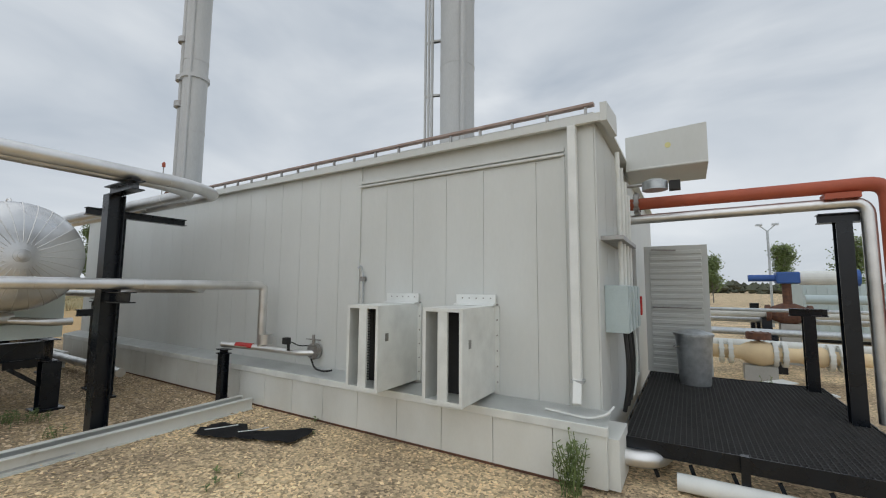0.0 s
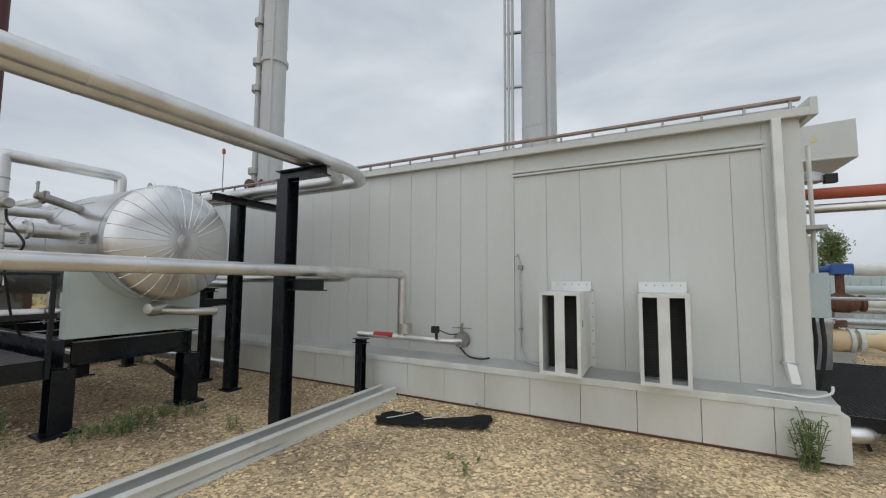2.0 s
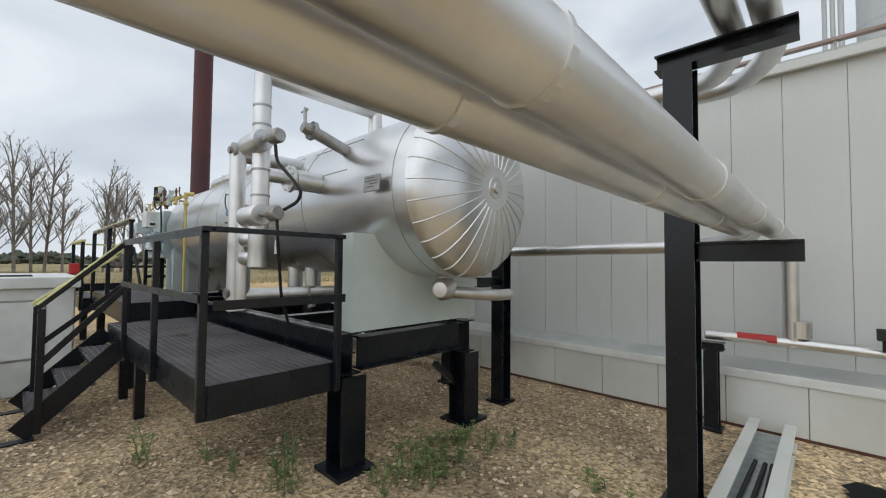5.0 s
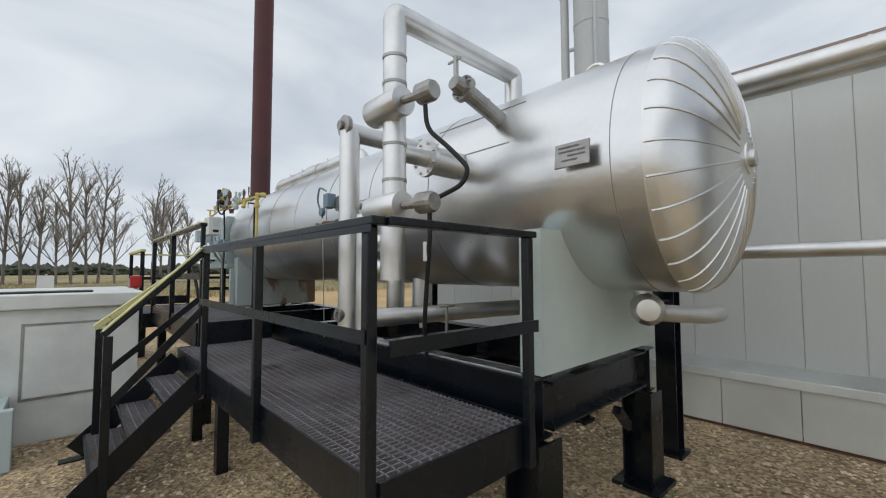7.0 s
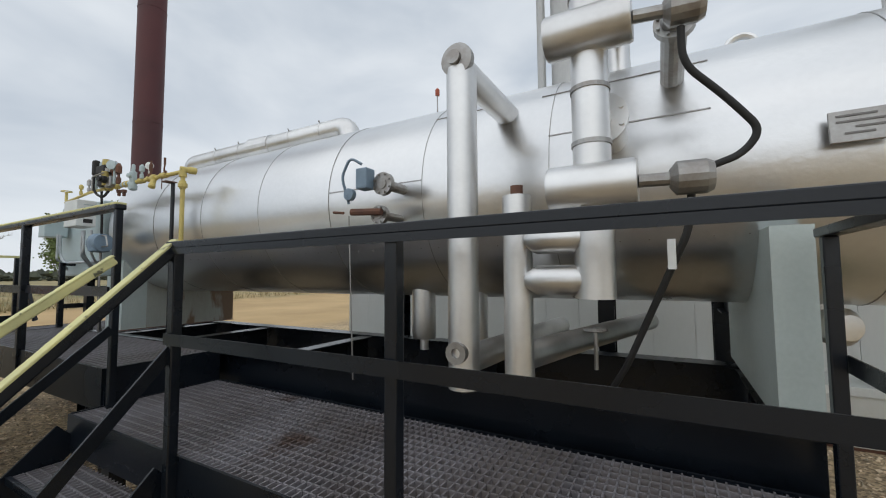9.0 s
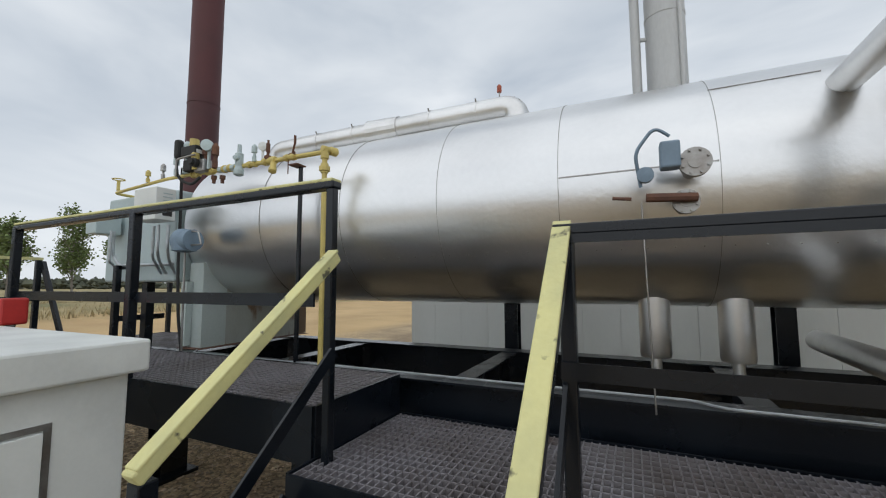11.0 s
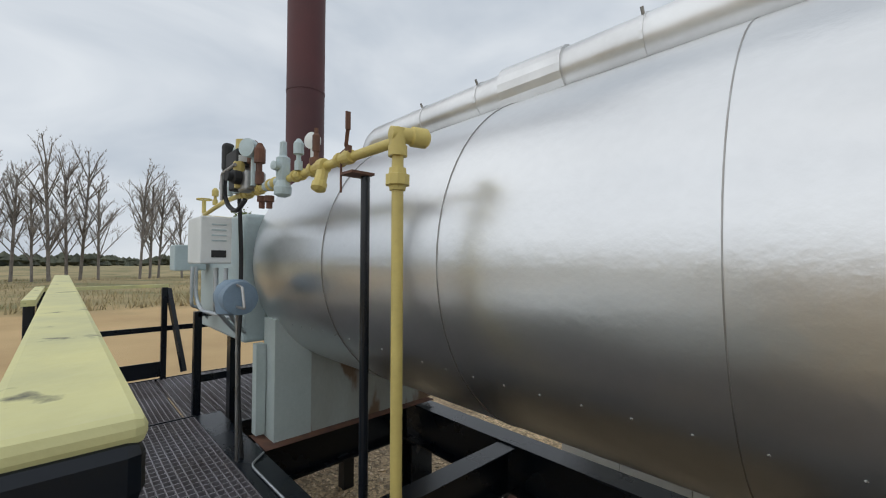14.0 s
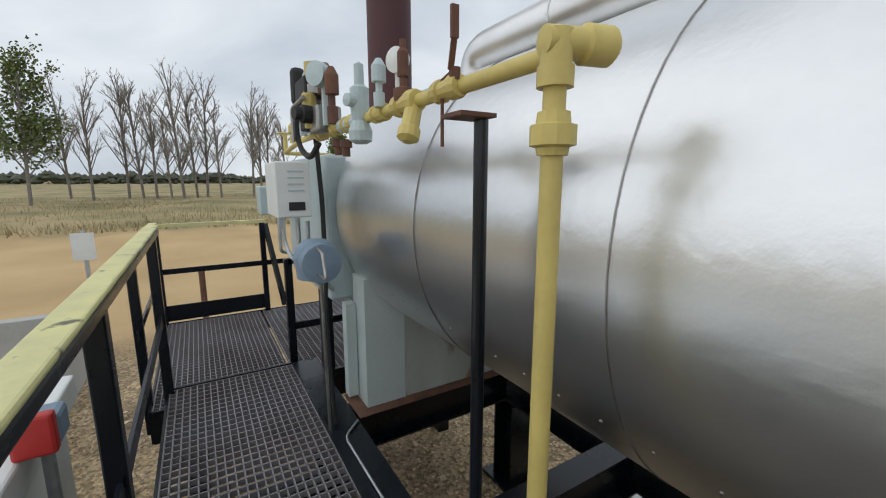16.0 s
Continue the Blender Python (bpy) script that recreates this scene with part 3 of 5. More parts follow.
part("floor_cable", sweep(bm_new(), [(-4.5, 4.05, 0.72), (-4.35, 3.98, 0.62), (-4.15, 3.96, 0.61), (-4.05, 4.0, 0.63)], 0.012, 8, 0.08), M_RUBBER, sl)
cd_ = thing("wall_conduit", (-3.7, 4.12, 0.6), "thin grey conduit with a hooked top clipped to the wall", "conduit")
part("tube", sweep(bm_new(), [(-3.72, 4.08, 1.95), (-3.70, 4.12, 1.99), (-3.67, 4.13, 1.85), (-3.67, 4.13, 0.75), (-3.6, 4.05, 0.62), (-3.28, 3.98, 0.60)], 0.012, 8, 0.06), M_GALV, cd_)
part("clamp", box(bm_new(), -3.70, 4.10, 1.78, -3.64, 4.16, 1.84, 0.005), M_STEEL, cd_)
part("clamp", box(bm_new(), -3.69, 4.10, 1.0, -3.65, 4.16, 1.03, 0.004), M_STEEL, cd_)
cc = thing("corner_conduit", (-1.0, 3.95, 0.6), "pale conduit lying along the plinth ledge", "conduit")
part("tube", sweep(bm_new(), [(-1.25, 4.0, 0.585), (-0.85, 3.95, 0.57), (-0.70, 3.97, 0.62), (-0.66, 4.1, 0.66)], 0.012, 8, 0.06), M_TRIM, cc)

# cable channel on the gravel
bw = thing("ground_cable_channel", (-5.48, 0, 0), "galvanised steel channel tray lying across the gravel", "channel")
for xa in (-5.60, -5.36):
    part("side_beam", hbeam(bm_new(), (xa - 0.04, -9, 0.075), (xa, 3.78, 0.075), 0.08, 0.15, 0.010, 0.012), M_SKIRT, bw)
part("tray_floor", box(bm_new(), -5.6, -9, 0.03, -5.36, 3.75, 0.05), M_GALV, bw)
for k, (xo, zo) in enumerate(((-5.53, 0.068), (-5.48, 0.066), (-5.43, 0.068))):
    part("cable", sweep(bm_new(), [(xo + 0.015 * math.sin(j * 1.3 + k), -9 + j * 0.8, zo) for j in range(16)], 0.014, 8, 0.1), M_RUBBER, bw)

# geotextile scrap
bm = bm_new()
gx, gy = 14, 7
grid = [[bm.verts.new((-4.95 + 1.2 * i / gx + 0.1 * noise.noise((i * 0.5, j * 0.4, 7)) - 0.12 * j / gy, 2.74 + 0.45 * i / gx + 0.42 * j / gy * (0.75 + 0.25 * math.sin(i * 0.6)) + 0.07 * noise.noise((i * 0.6, j, 2)), 0.035 + 0.03 * abs(noise.noise((i * 0.45, j * 0.6, 1))))) for j in range(gy + 1)] for i in range(gx + 1)]
for i in range(gx):
    for j in range(gy):
        bm.faces.new((grid[i][j], grid[i + 1][j], grid[i + 1][j + 1], grid[i][j + 1]))
bmesh.ops.solidify(bm, geom=bm.faces[:], thickness=0.006)
tarp = thing("fabric_scrap", (-4.7, 3.2, 0), "crumpled black geotextile scrap with white cords on gravel", "fabric")
part("sheet", bm, M_TARP, tarp, smooth=True)
part("cord", sweep(bm_new(), [(-4.85, 2.85, 0.075), (-4.75, 3.0, 0.075), (-4.68, 3.15, 0.075)], 0.006, 6, 0.1), M_WHITE, tarp)
part("cord", sweep(bm_new(), [(-4.45, 3.0, 0.08), (-4.35, 3.15, 0.075), (-4.32, 3.3, 0.07)], 0.006, 6, 0.1), M_WHITE, tarp)

# ---- heater vessel ----
TY, TZ, TR = 1.69, 2.055, 0.675
TX0, TX1 = -13.30, -7.15
ves = thing("heater_vessel", (-10, TY, 0.9), "long horizontal aluminium-clad heater vessel on saddles over a black skid", "vessel")
bm = bm_new()
prof = [(0, 0.0), (0, TR - 0.03), (0.03, TR)]
k = 0.3
while k < TX1 - TX0:
    prof.append((k, TR + 0.004 * noise.noise((k * 1.3, 0, 0))))
    k += 0.3
prof.append((TX1 - TX0, TR))
lathe(bm, (TX0, TY, TZ), (1, 0, 0), prof, 72)
part("shell", bm, M_ALU, ves, "dull silver aluminium cladding", smooth=True)
DOME = [(0.245 * math.sin(a), TR * math.cos(a)) for a in np.linspace(0, math.pi / 2, 14)[:-1]] + [(0.245, 0.0)]
part("dished_end", lathe(bm_new(), (TX1, TY, TZ), (1, 0, 0), [(-0.01, TR + 0.004)] + DOME, 72), M_ALU, ves, "dished end with radial seams", smooth=True)
for q in range(28):
    a = 2 * math.pi * q / 28
    pts = [(TX1 + t, TY + (r + 0.001) * math.cos(a), TZ + (r + 0.001) * math.sin(a)) for t, r in DOME[:-1] if r > 0.09]
    part("seam", sweep(bm_new(), pts, 0.006, 6), M_PIPEJ, ves)
part("nose_cap", lathe(bm_new(), (TX1 + 0.225, TY, TZ), (1, 0, 0), [(0, 0.09), (0.025, 0.08), (0.03, 0.045), (0.05, 0.045), (0.055, 0.0)], 24), M_PIPEJ, ves, smooth=True)
for x in (-7.16, -7.30, -8.58, -9.33, -10.08, -10.82, -11.58, -12.36):
    part("shell_band", lathe(bm_new(), (x, TY, TZ), (1, 0, 0), [(-0.0014, TR - 0.01), (-0.0014, TR + 0.003), (0.0014, TR + 0.003), (0.0014, TR - 0.01)], 72), M_STEEL if x < -7.2 else M_PIPEJ, ves)
bm = bm_new()
for k in range(42):
    x = -12.9 + k * 0.125
    a = radians(212 + 2 * noise.noise((x, 0, 0)))
    p = Vector((x, TY + TR * math.cos(a), TZ + TR * math.sin(a)))
    bmesh.ops.create_icosphere(bm, subdivisions=1, radius=0.004, matrix=Matrix.Translation(p))
for x0, x1, a in ((-10.07, -9.34, 176.5), (-9.33, -8.88, 136), (-8.65, -7.89, 137), (-8.58, -7.9, 164.5)):
    for k in range(6):
        q = radians(a)
        p = Vector((x0 + (x1 - x0) * k / 5, TY + TR * math.cos(q), TZ + TR * math.sin(q)))
        bmesh.ops.create_icosphere(bm, subdivisions=1, radius=0.006, matrix=Matrix.Translation(p))
tagged(part("rivet_row", bm, M_STEEL, ves), kind="stuff")
for x0, x1, a in ((-10.07, -9.34, 176.5), (-9.33, -8.88, 136), (-8.65, -7.89, 137), (-8.58, -7.9, 164.5)):
    q = radians(a)
    y, z = TY + (TR + 0.001) * math.cos(q), TZ + (TR + 0.001) * math.sin(q)
    part("sheet_lap", bar(bm_new(), (x0, y, z), (x1, y, z), 0.006, 0.004, up=(0, math.cos(q), math.sin(q))), M_STEEL, ves)
# name plate standing off the shell
bm = bm_new()
box(bm, -0.09, -0.012, -0.06, 0.09, 0, 0.06, 0.003)
a = radians(174)
np_m = Matrix.Translation((-7.46, TY + (TR + 0.05) * math.cos(a), TZ + 0.0)) @ pose(0, 0, 0, -6, 0, 0)
bm.transform(np_m)
part("name_plate", bm, M_STEEL, ves, "stamped steel data plate")
bm = bm_new()
for r_, (a0, a1) in enumerate(((-0.07, 0.04), (-0.07, 0.07), (-0.02, 0.07), (-0.05, 0.03))):
    box(bm, a0, -0.015, 0.035 - r_ * 0.022, a1, -0.0125, 0.042 - r_ * 0.022)
bm.transform(np_m)
part("plate_lettering", bm, M_SEAM, ves)


def saddle(x, w, label, hi=TY + 0.64, lo=TY - 0.77):
    """A saddle plate with its top cut to the vessel's round."""
    bm = bm_new()
    zb = 0.985
    n = 22
    front, back = [], []
    for s, xx in ((front, x - w / 2), (back, x + w / 2)):
        for k in range(n + 1):
            y = lo + (hi - lo) * k / n
            d = TR ** 2 - (y - TY) ** 2
            z = TZ - math.sqrt(d) + 0.012 if d > 0 and abs(y - TY) < TR * 0.86 else 1.71
            z = min(z, 1.71)
            s.append((bm.verts.new((xx, y, zb)), bm.verts.new((xx, y, z))))
    for s in (front, back):
        for a_, b_ in zip(s, s[1:]):
            bm.faces.new((a_[0], b_[0], b_[1], a_[1]))
    for k in range(n):
        bm.faces.new((front[k][1], front[k + 1][1], back[k + 1][1], back[k][1]))
        bm.faces.new((front[k][0], front[k + 1][0], back[k + 1][0], back[k][0]))
    for k in (0, n):
        bm.faces.new((front[k][0], front[k][1], back[k][1], back[k][0]))
    ob = part("saddle", bm, M_SADDLE, ves, label)
    return ob


sd = saddle(-7.68, 0.13, "pale green painted saddle plate")
sd2 = saddle(-13.18, 0.18, "pale green saddle plate with rusty foot", TY - 0.37, TY - 0.60)
sd3 = saddle(-13.12, 0.05, "rust-streaked saddle web plate", TY + 0.64, TY - 0.368)
sd3.data.materials[0] = M_SADDLE_RUST
part("saddle_base", box(bm_new(), -13.3, 1.02, 0.982, -13.02, 2.3, 0.9845), M_RUST, ves, "rust-stained base plate")
part("saddle_rib", box(bm_new(), -13.29, 1.03, 1.002, -13.22, 1.085, 1.55), M_SADDLE, ves)
# top pipe
PY, PZ = TY - 0.06, 2.83
part("top_pipe", sweep(bm_new(), [(-10.45, PY, 2.60), (-10.45, PY, PZ), (-12.85, PY, PZ), (-12.85, PY, 2.60)], 0.09, 20, 0.15), M_PIPEJ, ves, smooth=True)
part("top_pipe_collar", lathe(bm_new(), (-11.75, PY, PZ), (1, 0, 0), [(0, 0.092), (0, 0.108), (0.3, 0.1), (0.3, 0.092)], 20), M_PIPEJ, ves)
for x in (-10.75, -11.15, -11.9, -12.3):
    band = part("top_pipe_band", lathe(bm_new(), (x, PY, PZ), (1, 0, 0), [(-0.006, 0.088), (-0.006, 0.094), (0.006, 0.094), (0.006, 0.088)], 20), M_PIPEJ, ves)
    part("clip", rod(bm_new(), (x, PY - 0.065, PZ + 0.062), (x, PY - 0.08, PZ + 0.085), 0.006, 6), M_STEEL, band)
part("lifting_lug", sweep(bm_new(), [(-7.69 + 0.07 * math.cos(t), TY, TZ + TR + 0.03 + 0.07 * math.sin(t)) for t in np.linspace(0, math.pi, 9)], 0.02, 8), M_PIPEJ, ves)
# short legs and line under the vessel
bm = bm_new()
sweep(bm, [(-7.45, 1.69, 1.42), (-7.40, 1.68, 1.26), (-7.2, 2.1, 1.22), (-7.2, 2.3, 1.22)], 0.05, 14, 0.1)
part("drain_nozzle", bm, M_PIPEJ, ves, smooth=True)
part("drain_cap", lathe(bm_new(), (-7.40, 1.66, 1.28), (0.4, -0.9, 0), [(-0.1, 0.09), (0.06, 0.09), (0.1, 0.06), (0.105, 0)], 18), M_PIPEJ, ves, smooth=True)

# level bridle and risers
part("riser_pipe", sweep(bm_new(), [(-8.83, 0.55, 1.07), (-8.83, 0.55, 2.42)], 0.066, 20), M_PIPEJ, ves, smooth=True)
part("riser_branch", rod(bm_new(), (-8.83, 0.52, 2.42), (-8.83, 1.35, 2.42), 0.062, 20), M_PIPEJ, ves, smooth=True)
part("riser_cap", lathe(bm_new(), (-8.83, 0.53, 2.45), (0, -1, 0), [(0, 0.072), (0.03, 0.072), (0.04, 0.03), (0.06, 0.03), (0.06, 0)], 20), M_STEEL, ves)
part("vent_ring", lathe(bm_new(), (-8.83, 0.50, 1.223), (0, -1, 0), [(0, 0.045), (0.03, 0.045), (0.03, 0.02), (0.01, 0.02), (0.01, 0)], 16), M_STEEL, ves)
part("riser_line", rod(bm_new(), (-8.83, 0.55, 1.18), (-8.75, 1.9, 1.18), 0.06), M_PIPEJ, ves, smooth=True)
part("bridle_pipe", sweep(bm_new(), [(-8.30, 0.53, 1.75), (-8.30, 0.53, 2.96), (-8.30, 1.62, 2.96), (-8.30, 1.62, 2.6)], 0.066, 18, 0.04), M_PIPEJ, ves, smooth=True)
for z in (2.0, 2.2, 2.55, 2.7):
    part("bridle_band", lathe(bm_new(), (-8.30, 0.53, z), (0, 0, 1), [(-0.008, 0.065), (-0.008, 0.070), (0.008, 0.070), (0.008, 0.065)], 18), M_STEEL, ves)
for z in (2.40, 1.84):
    cy = part("level_chamber", lathe(bm_new(), (-8.44, 0.48, z), (1, 0, 0), [(0, 0), (0, 0.075), (0.01, 0.08), (0.28, 0.08), (0.29, 0.075), (0.29, 0)], 22), M_PIPEJ, ves, smooth=True)
    part("neck", rod(bm_new(), (-8.15, 0.48, z), (-8.04, 0.50, z), 0.022, 10), M_STEEL, cy)
    part("transmitter_head", lathe(bm_new(), (-8.06, 0.50, z), (1, 0.1, 0), [(0, 0.03), (0.02, 0.055), (0.1, 0.055), (0.12, 0.045), (0.12, 0)], 16), M_STEEL, cy, "grey cast transmitter head")
part("hose", sweep(bm_new(), [(-8.01, 0.51, 2.34), (-8.01, 0.52, 2.22), (-7.89, 0.57, 2.10), (-7.80, 0.61, 1.99), (-7.85, 0.61, 1.92), (-7.98, 0.57, 1.87)], 0.012, 10, 0.09), M_RUBBER, ves, "black flexible cable hose", smooth=True)
part("cable_drop", sweep(bm_new(), [(-8.0, 0.53, 1.80), (-8.01, 0.54, 1.68), (-8.22, 0.68, 1.2), (-8.34, 0.8, 0.99)], 0.012, 8, 0.05), M_RUBBER, ves)
part("cable_tag", box(bm_new(), -8.075, 0.55, 1.55, -8.05, 0.556, 1.65), M_WHITE, ves)
bm = bm_new()
rod(bm, (-8.30, 0.5, 2.17), (-8.30, 1.1, 2.17), 0.05)
flange(bm, (-8.30, 0.76, 2.17), (0, 1, 0), 0.11, 0.03)
lathe(bm, (-8.30, 0.8, 2.17), (0, 1, 0), [(0, 0.085), (0.34, 0.085)], 20)
part("bridle_nozzle", bm, M_PIPEJ, ves, smooth=True)
bm = bm_new()
rod(bm, (-8.02, 0.78, 2.52), (-8.04, 1.36, 2.36), 0.048)
flange(bm, (-8.02, 0.80, 2.515), (0, 1, -0.2), 0.075, 0.03)
lathe(bm, (-8.02, 0.72, 2.53), (0, 1, -0.2), [(0, 0), (0, 0.04), (0.06, 0.05)], 12)
rod(bm, (-8.02, 0.74, 2.53), (-8.02, 0.74, 2.68), 0.014, 8)
bar(bm, (-8.08, 0.74, 2.66), (-7.98, 0.74, 2.66), 0.01, 0.012)
part("relief_nozzle", bm, M_STEEL, ves)
part("lower_leg", rod(bm_new(), (-8.58, 0.52, 1.10), (-8.58, 0.52, 1.84), 0.056, 16), M_PIPEJ, ves, smooth=True)
part("leg_plug", rod(bm_new(), (-8.58, 0.52, 1.84), (-8.58, 0.52, 1.88), 0.025, 10), M_RUST, ves)
part("bridle_lower", rod(bm_new(), (-8.30, 0.52, 1.45), (-8.30, 0.52, 1.76), 0.07, 16), M_PIPEJ, ves, smooth=True)
for z in (1.665, 1.515):
    part("cross_piece", lathe(bm_new(), (-8.58, 0.50, z), (1, 0, 0), [(0.04, 0.03), (0.08, 0.055), (0.22, 0.055), (0.26, 0.03)], 16), M_PIPEJ, ves, smooth=True)
part("under_line", sweep(bm_new(), [(-8.58, 0.54, 1.22), (-8.5, 0.9, 1.22), (-8.2, 1.9, 1.24)], 0.055, 16, 0.1), M_PIPEJ, ves, smooth=True)
wheel = bm_new()
sweep(wheel, [(-8.38 + 0.05 * math.cos(t), 1.0 + 0.05 * math.sin(t), 1.28) for t in np.linspace(0, 2 * math.pi, 15)], 0.006, 6)
rod(wheel, (-8.38, 1.0, 1.1), (-8.38, 1.0, 1.29), 0.01, 8)
bar(wheel, (-8.43, 1.0, 1.28), (-8.33, 1.0, 1.28), 0.008, 0.008)
part("handwheel", wheel, M_STEEL, ves)
for x in (-9.62, -9.22):
    part("bottom_nozzle", lathe(bm_new(), (x, 1.5, 1.45), (0, 0, -1), [(0, 0.085), (0.34, 0.085), (0.36, 0.08), (0.36, 0.03), (0.44, 0.03)], 18), M_PIPEJ, ves, smooth=True)
# level controller on its flange
bm = bm_new()
rod(bm, (-9.46, 0.80, 2.05), (-9.46, 1.15, 2.05), 0.03, 12)
flange(bm, (-9.46, 0.82, 2.05), (0, 1, 0), 0.065, 0.03)
part("controller_nozzle", bm, M_STEEL, ves)
bm = bm_new()
rod(bm, (-9.50, 0.82, 1.88), (-9.50, 1.1, 1.88), 0.025, 12)
flange(bm, (-9.50, 0.84, 1.88), (0, 1, 0), 0.055, 0.03)
part("controller_nozzle", bm, M_STEEL, ves)
bm = bm_new()
box(bm, -9.60, 0.74, 2.02, -9.52, 0.82, 2.14, 0.01)
lathe(bm, (-9.66, 0.78, 2.0), (0, -1, 0), [(0, 0), (0, 0.035), (0.03, 0.035), (0.035, 0)], 14)
sweep(bm, [(-9.56, 0.75, 2.16), (-9.62, 0.72, 2.2), (-9.70, 0.74, 2.1), (-9.68, 0.78, 1.95)], 0.008, 6, 0.04)
part("level_controller", bm, M_INSTR, ves, "small slate-blue level controller")
bm = bm_new()
rod(bm, (-9.66, 0.78, 1.90), (-9.46, 0.8, 1.89), 0.02, 8)
rod(bm, (-9.72, 0.78, 1.90), (-9.80, 0.78, 1.91), 0.008, 6)
part("needle_valve", bm, M_RUST, ves)
part("drip_rod", rod(bm_new(), (-9.68, 0.78, 1.88), (-9.66, 0.80, 0.95), 0.004, 6), M_STEEL, ves)

# ---- skid ----
skid = thing("vessel_skid", (-10.5, TY, 0), "black painted steel skid frame carrying the vessel", "skid")
part("front_beam", hbeam(bm_new(), (-13.9, 0.93, 0.83), (-7.62, 0.93, 0.83), 0.16, 0.30), M_BLACK, skid)
part("rear_beam", hbeam(bm_new(), (-13.9, 2.25, 0.80), (-7.62, 2.25, 0.80), 0.16, 0.30), M_BLACK, skid)
for x in (-7.68, -9.2, -10.7, -12.2, -13.2):
    part("cross_beam", hbeam(bm_new(), (x, 1.012, 0.82), (x, 2.168, 0.82), 0.13, 0.24), M_BLACK, skid)
for x in (-7.68, -10.7, -13.2):
    for y in (0.93, 2.25):
        lg = part("leg", hbeam(bm_new(), (x, y, 0.03), (x, y, 0.678 if y < 1 else 0.648), 0.2, 0.2, up=(1, 0, 0)), M_BLACK, skid)
        part("foot_plate", box(bm_new(), x - 0.16, y - 0.16, 0.0, x + 0.16, y + 0.16, 0.03, 0.003), M_BLACK, lg)
part("brace", bar(bm_new(), (-7.68, 1.85, 0.60), (-7.68, 2.15, 0.35), 0.05, 0.05), M_BLACK, skid)
part("brace", bar(bm_new(), (-12.8, 0.93, 0.62), (-13.1, 0.93, 0.35), 0.05, 0.05), M_BLACK, skid)
part("tubing", sweep(bm_new(), [(-7.7, 0.86, 0.99), (-9.4, 0.87, 0.988), (-9.5, 0.95, 0.99), (-12.9, 0.9, 0.99), (-13.0, 1.0, 0.99)], 0.006, 6, 0.05), M_GALV, skid, "thin bright tubing")


# ---- platforms, rails and stair ----
def grating(name, x0, x1, y0, y1, z, parent, along="y", label="", pitch=(0.034, 0.05), material=None):
    """Bar grating: close bearing bars, spaced cross bars and an edge band."""
    bm = bm_new()
    t, h = 0.006, 0.025

    def slab(a, b, c, d):
        vs = [bm.verts.new(p) for p in ((a, c, z - h), (b, c, z - h), (b, d, z - h), (a, d, z - h), (a, c, z), (b, c, z), (b, d, z), (a, d, z))]
        for f in ((0, 3, 2, 1), (4, 5, 6, 7), (0, 1, 5, 4), (1, 2, 6, 5), (2, 3, 7, 6), (3, 0, 4, 7)):
            bm.faces.new([vs[i] for i in f])
    x = x0
    while x <= x1 + 1e-6:
        slab(x - t / 2, x + t / 2, y0, y1)
        x += pitch[0] if along == "y" else pitch[1]
    y = y0
    while y <= y1 + 1e-6:
        slab(x0, x1, y - t / 2, y + t / 2)
        y += pitch[1] if along == "y" else pitch[0]
    return part(name, bm, material or M_GRATE, parent, label)


def channel_frame(parent, x0, x1, y0, y1, z, h=0.19):
    part("edge_channel", box(bm_new(), x0, y0 - 0.012, z - h, x1, y0, z + 0.004), M_BLACK, parent)
    part("edge_channel", box(bm_new(), x0, y1, z - h, x1, y1 + 0.012, z + 0.004), M_BLACK, parent)
    part("edge_channel", box(bm_new(), x0 - 0.012, y0, z - h, x0, y1, z + 0.004), M_BLACK, parent)
    part("edge_channel", box(bm_new(), x1, y0, z - h, x1 + 0.012, y1, z + 0.004), M_BLACK, parent)


def rail_post(parent, x, y, z0, z1, w=0.042):
    part("rail_post", box(bm_new(), x - w / 2, y - w / 2, z0, x + w / 2, y + w / 2, z1, 0.005), M_BLACK, parent)


LZ, UZ, EZ = 0.79, 1.0, 0.88
lp = thing("lower_platform", (-9.2, 0.4, 0), "black bar-grating platform with angle-iron guard rails", "platform")
grating("grating", -10.95, -7.66, 0.0, 0.82, LZ, lp)
channel_frame(lp, -10.965, -7.645, -0.004, 0.825, LZ)
for x in (-8.4, -9.2, -10.0):
    part("joist", box(bm_new(), x - 0.03, 0.0, LZ - 0.10, x + 0.03, 0.82, LZ - 0.03), M_BLACK, lp)
RY, RT = -0.035, 1.685
for x in (-7.66, -8.76, -9.90):
    rail_post(lp, x, RY, LZ - 0.19, RT - 0.03)
rail_post(lp, -7.61, 0.80, LZ - 0.19, RT - 0.03)
part("top_rail", bar(bm_new(), (-9.935, RY, RT - 0.015), (-7.60, RY, RT - 0.015), 0.06, 0.03, bev=0.004), M_BLACK, lp)
part("top_rail_leg", box(bm_new(), -9.93, RY - 0.034, RT - 0.055, -7.60, RY - 0.029, RT - 0.03), M_BLACK, lp)
part("end_rail", bar(bm_new(), (-7.61, RY + 0.03, RT - 0.015), (-7.61, 0.84, RT - 0.015), 0.06, 0.03, bev=0.004), M_BLACK, lp)
part("mid_rail", box(bm_new(), -9.92, RY - 0.033, 1.255, -7.64, RY - 0.028, 1.303), M_BLACK, lp)
part("mid_rail", box(bm_new(), -7.585, RY + 0.03, 1.215, -7.578, 0.84, 1.27), M_BLACK, lp)
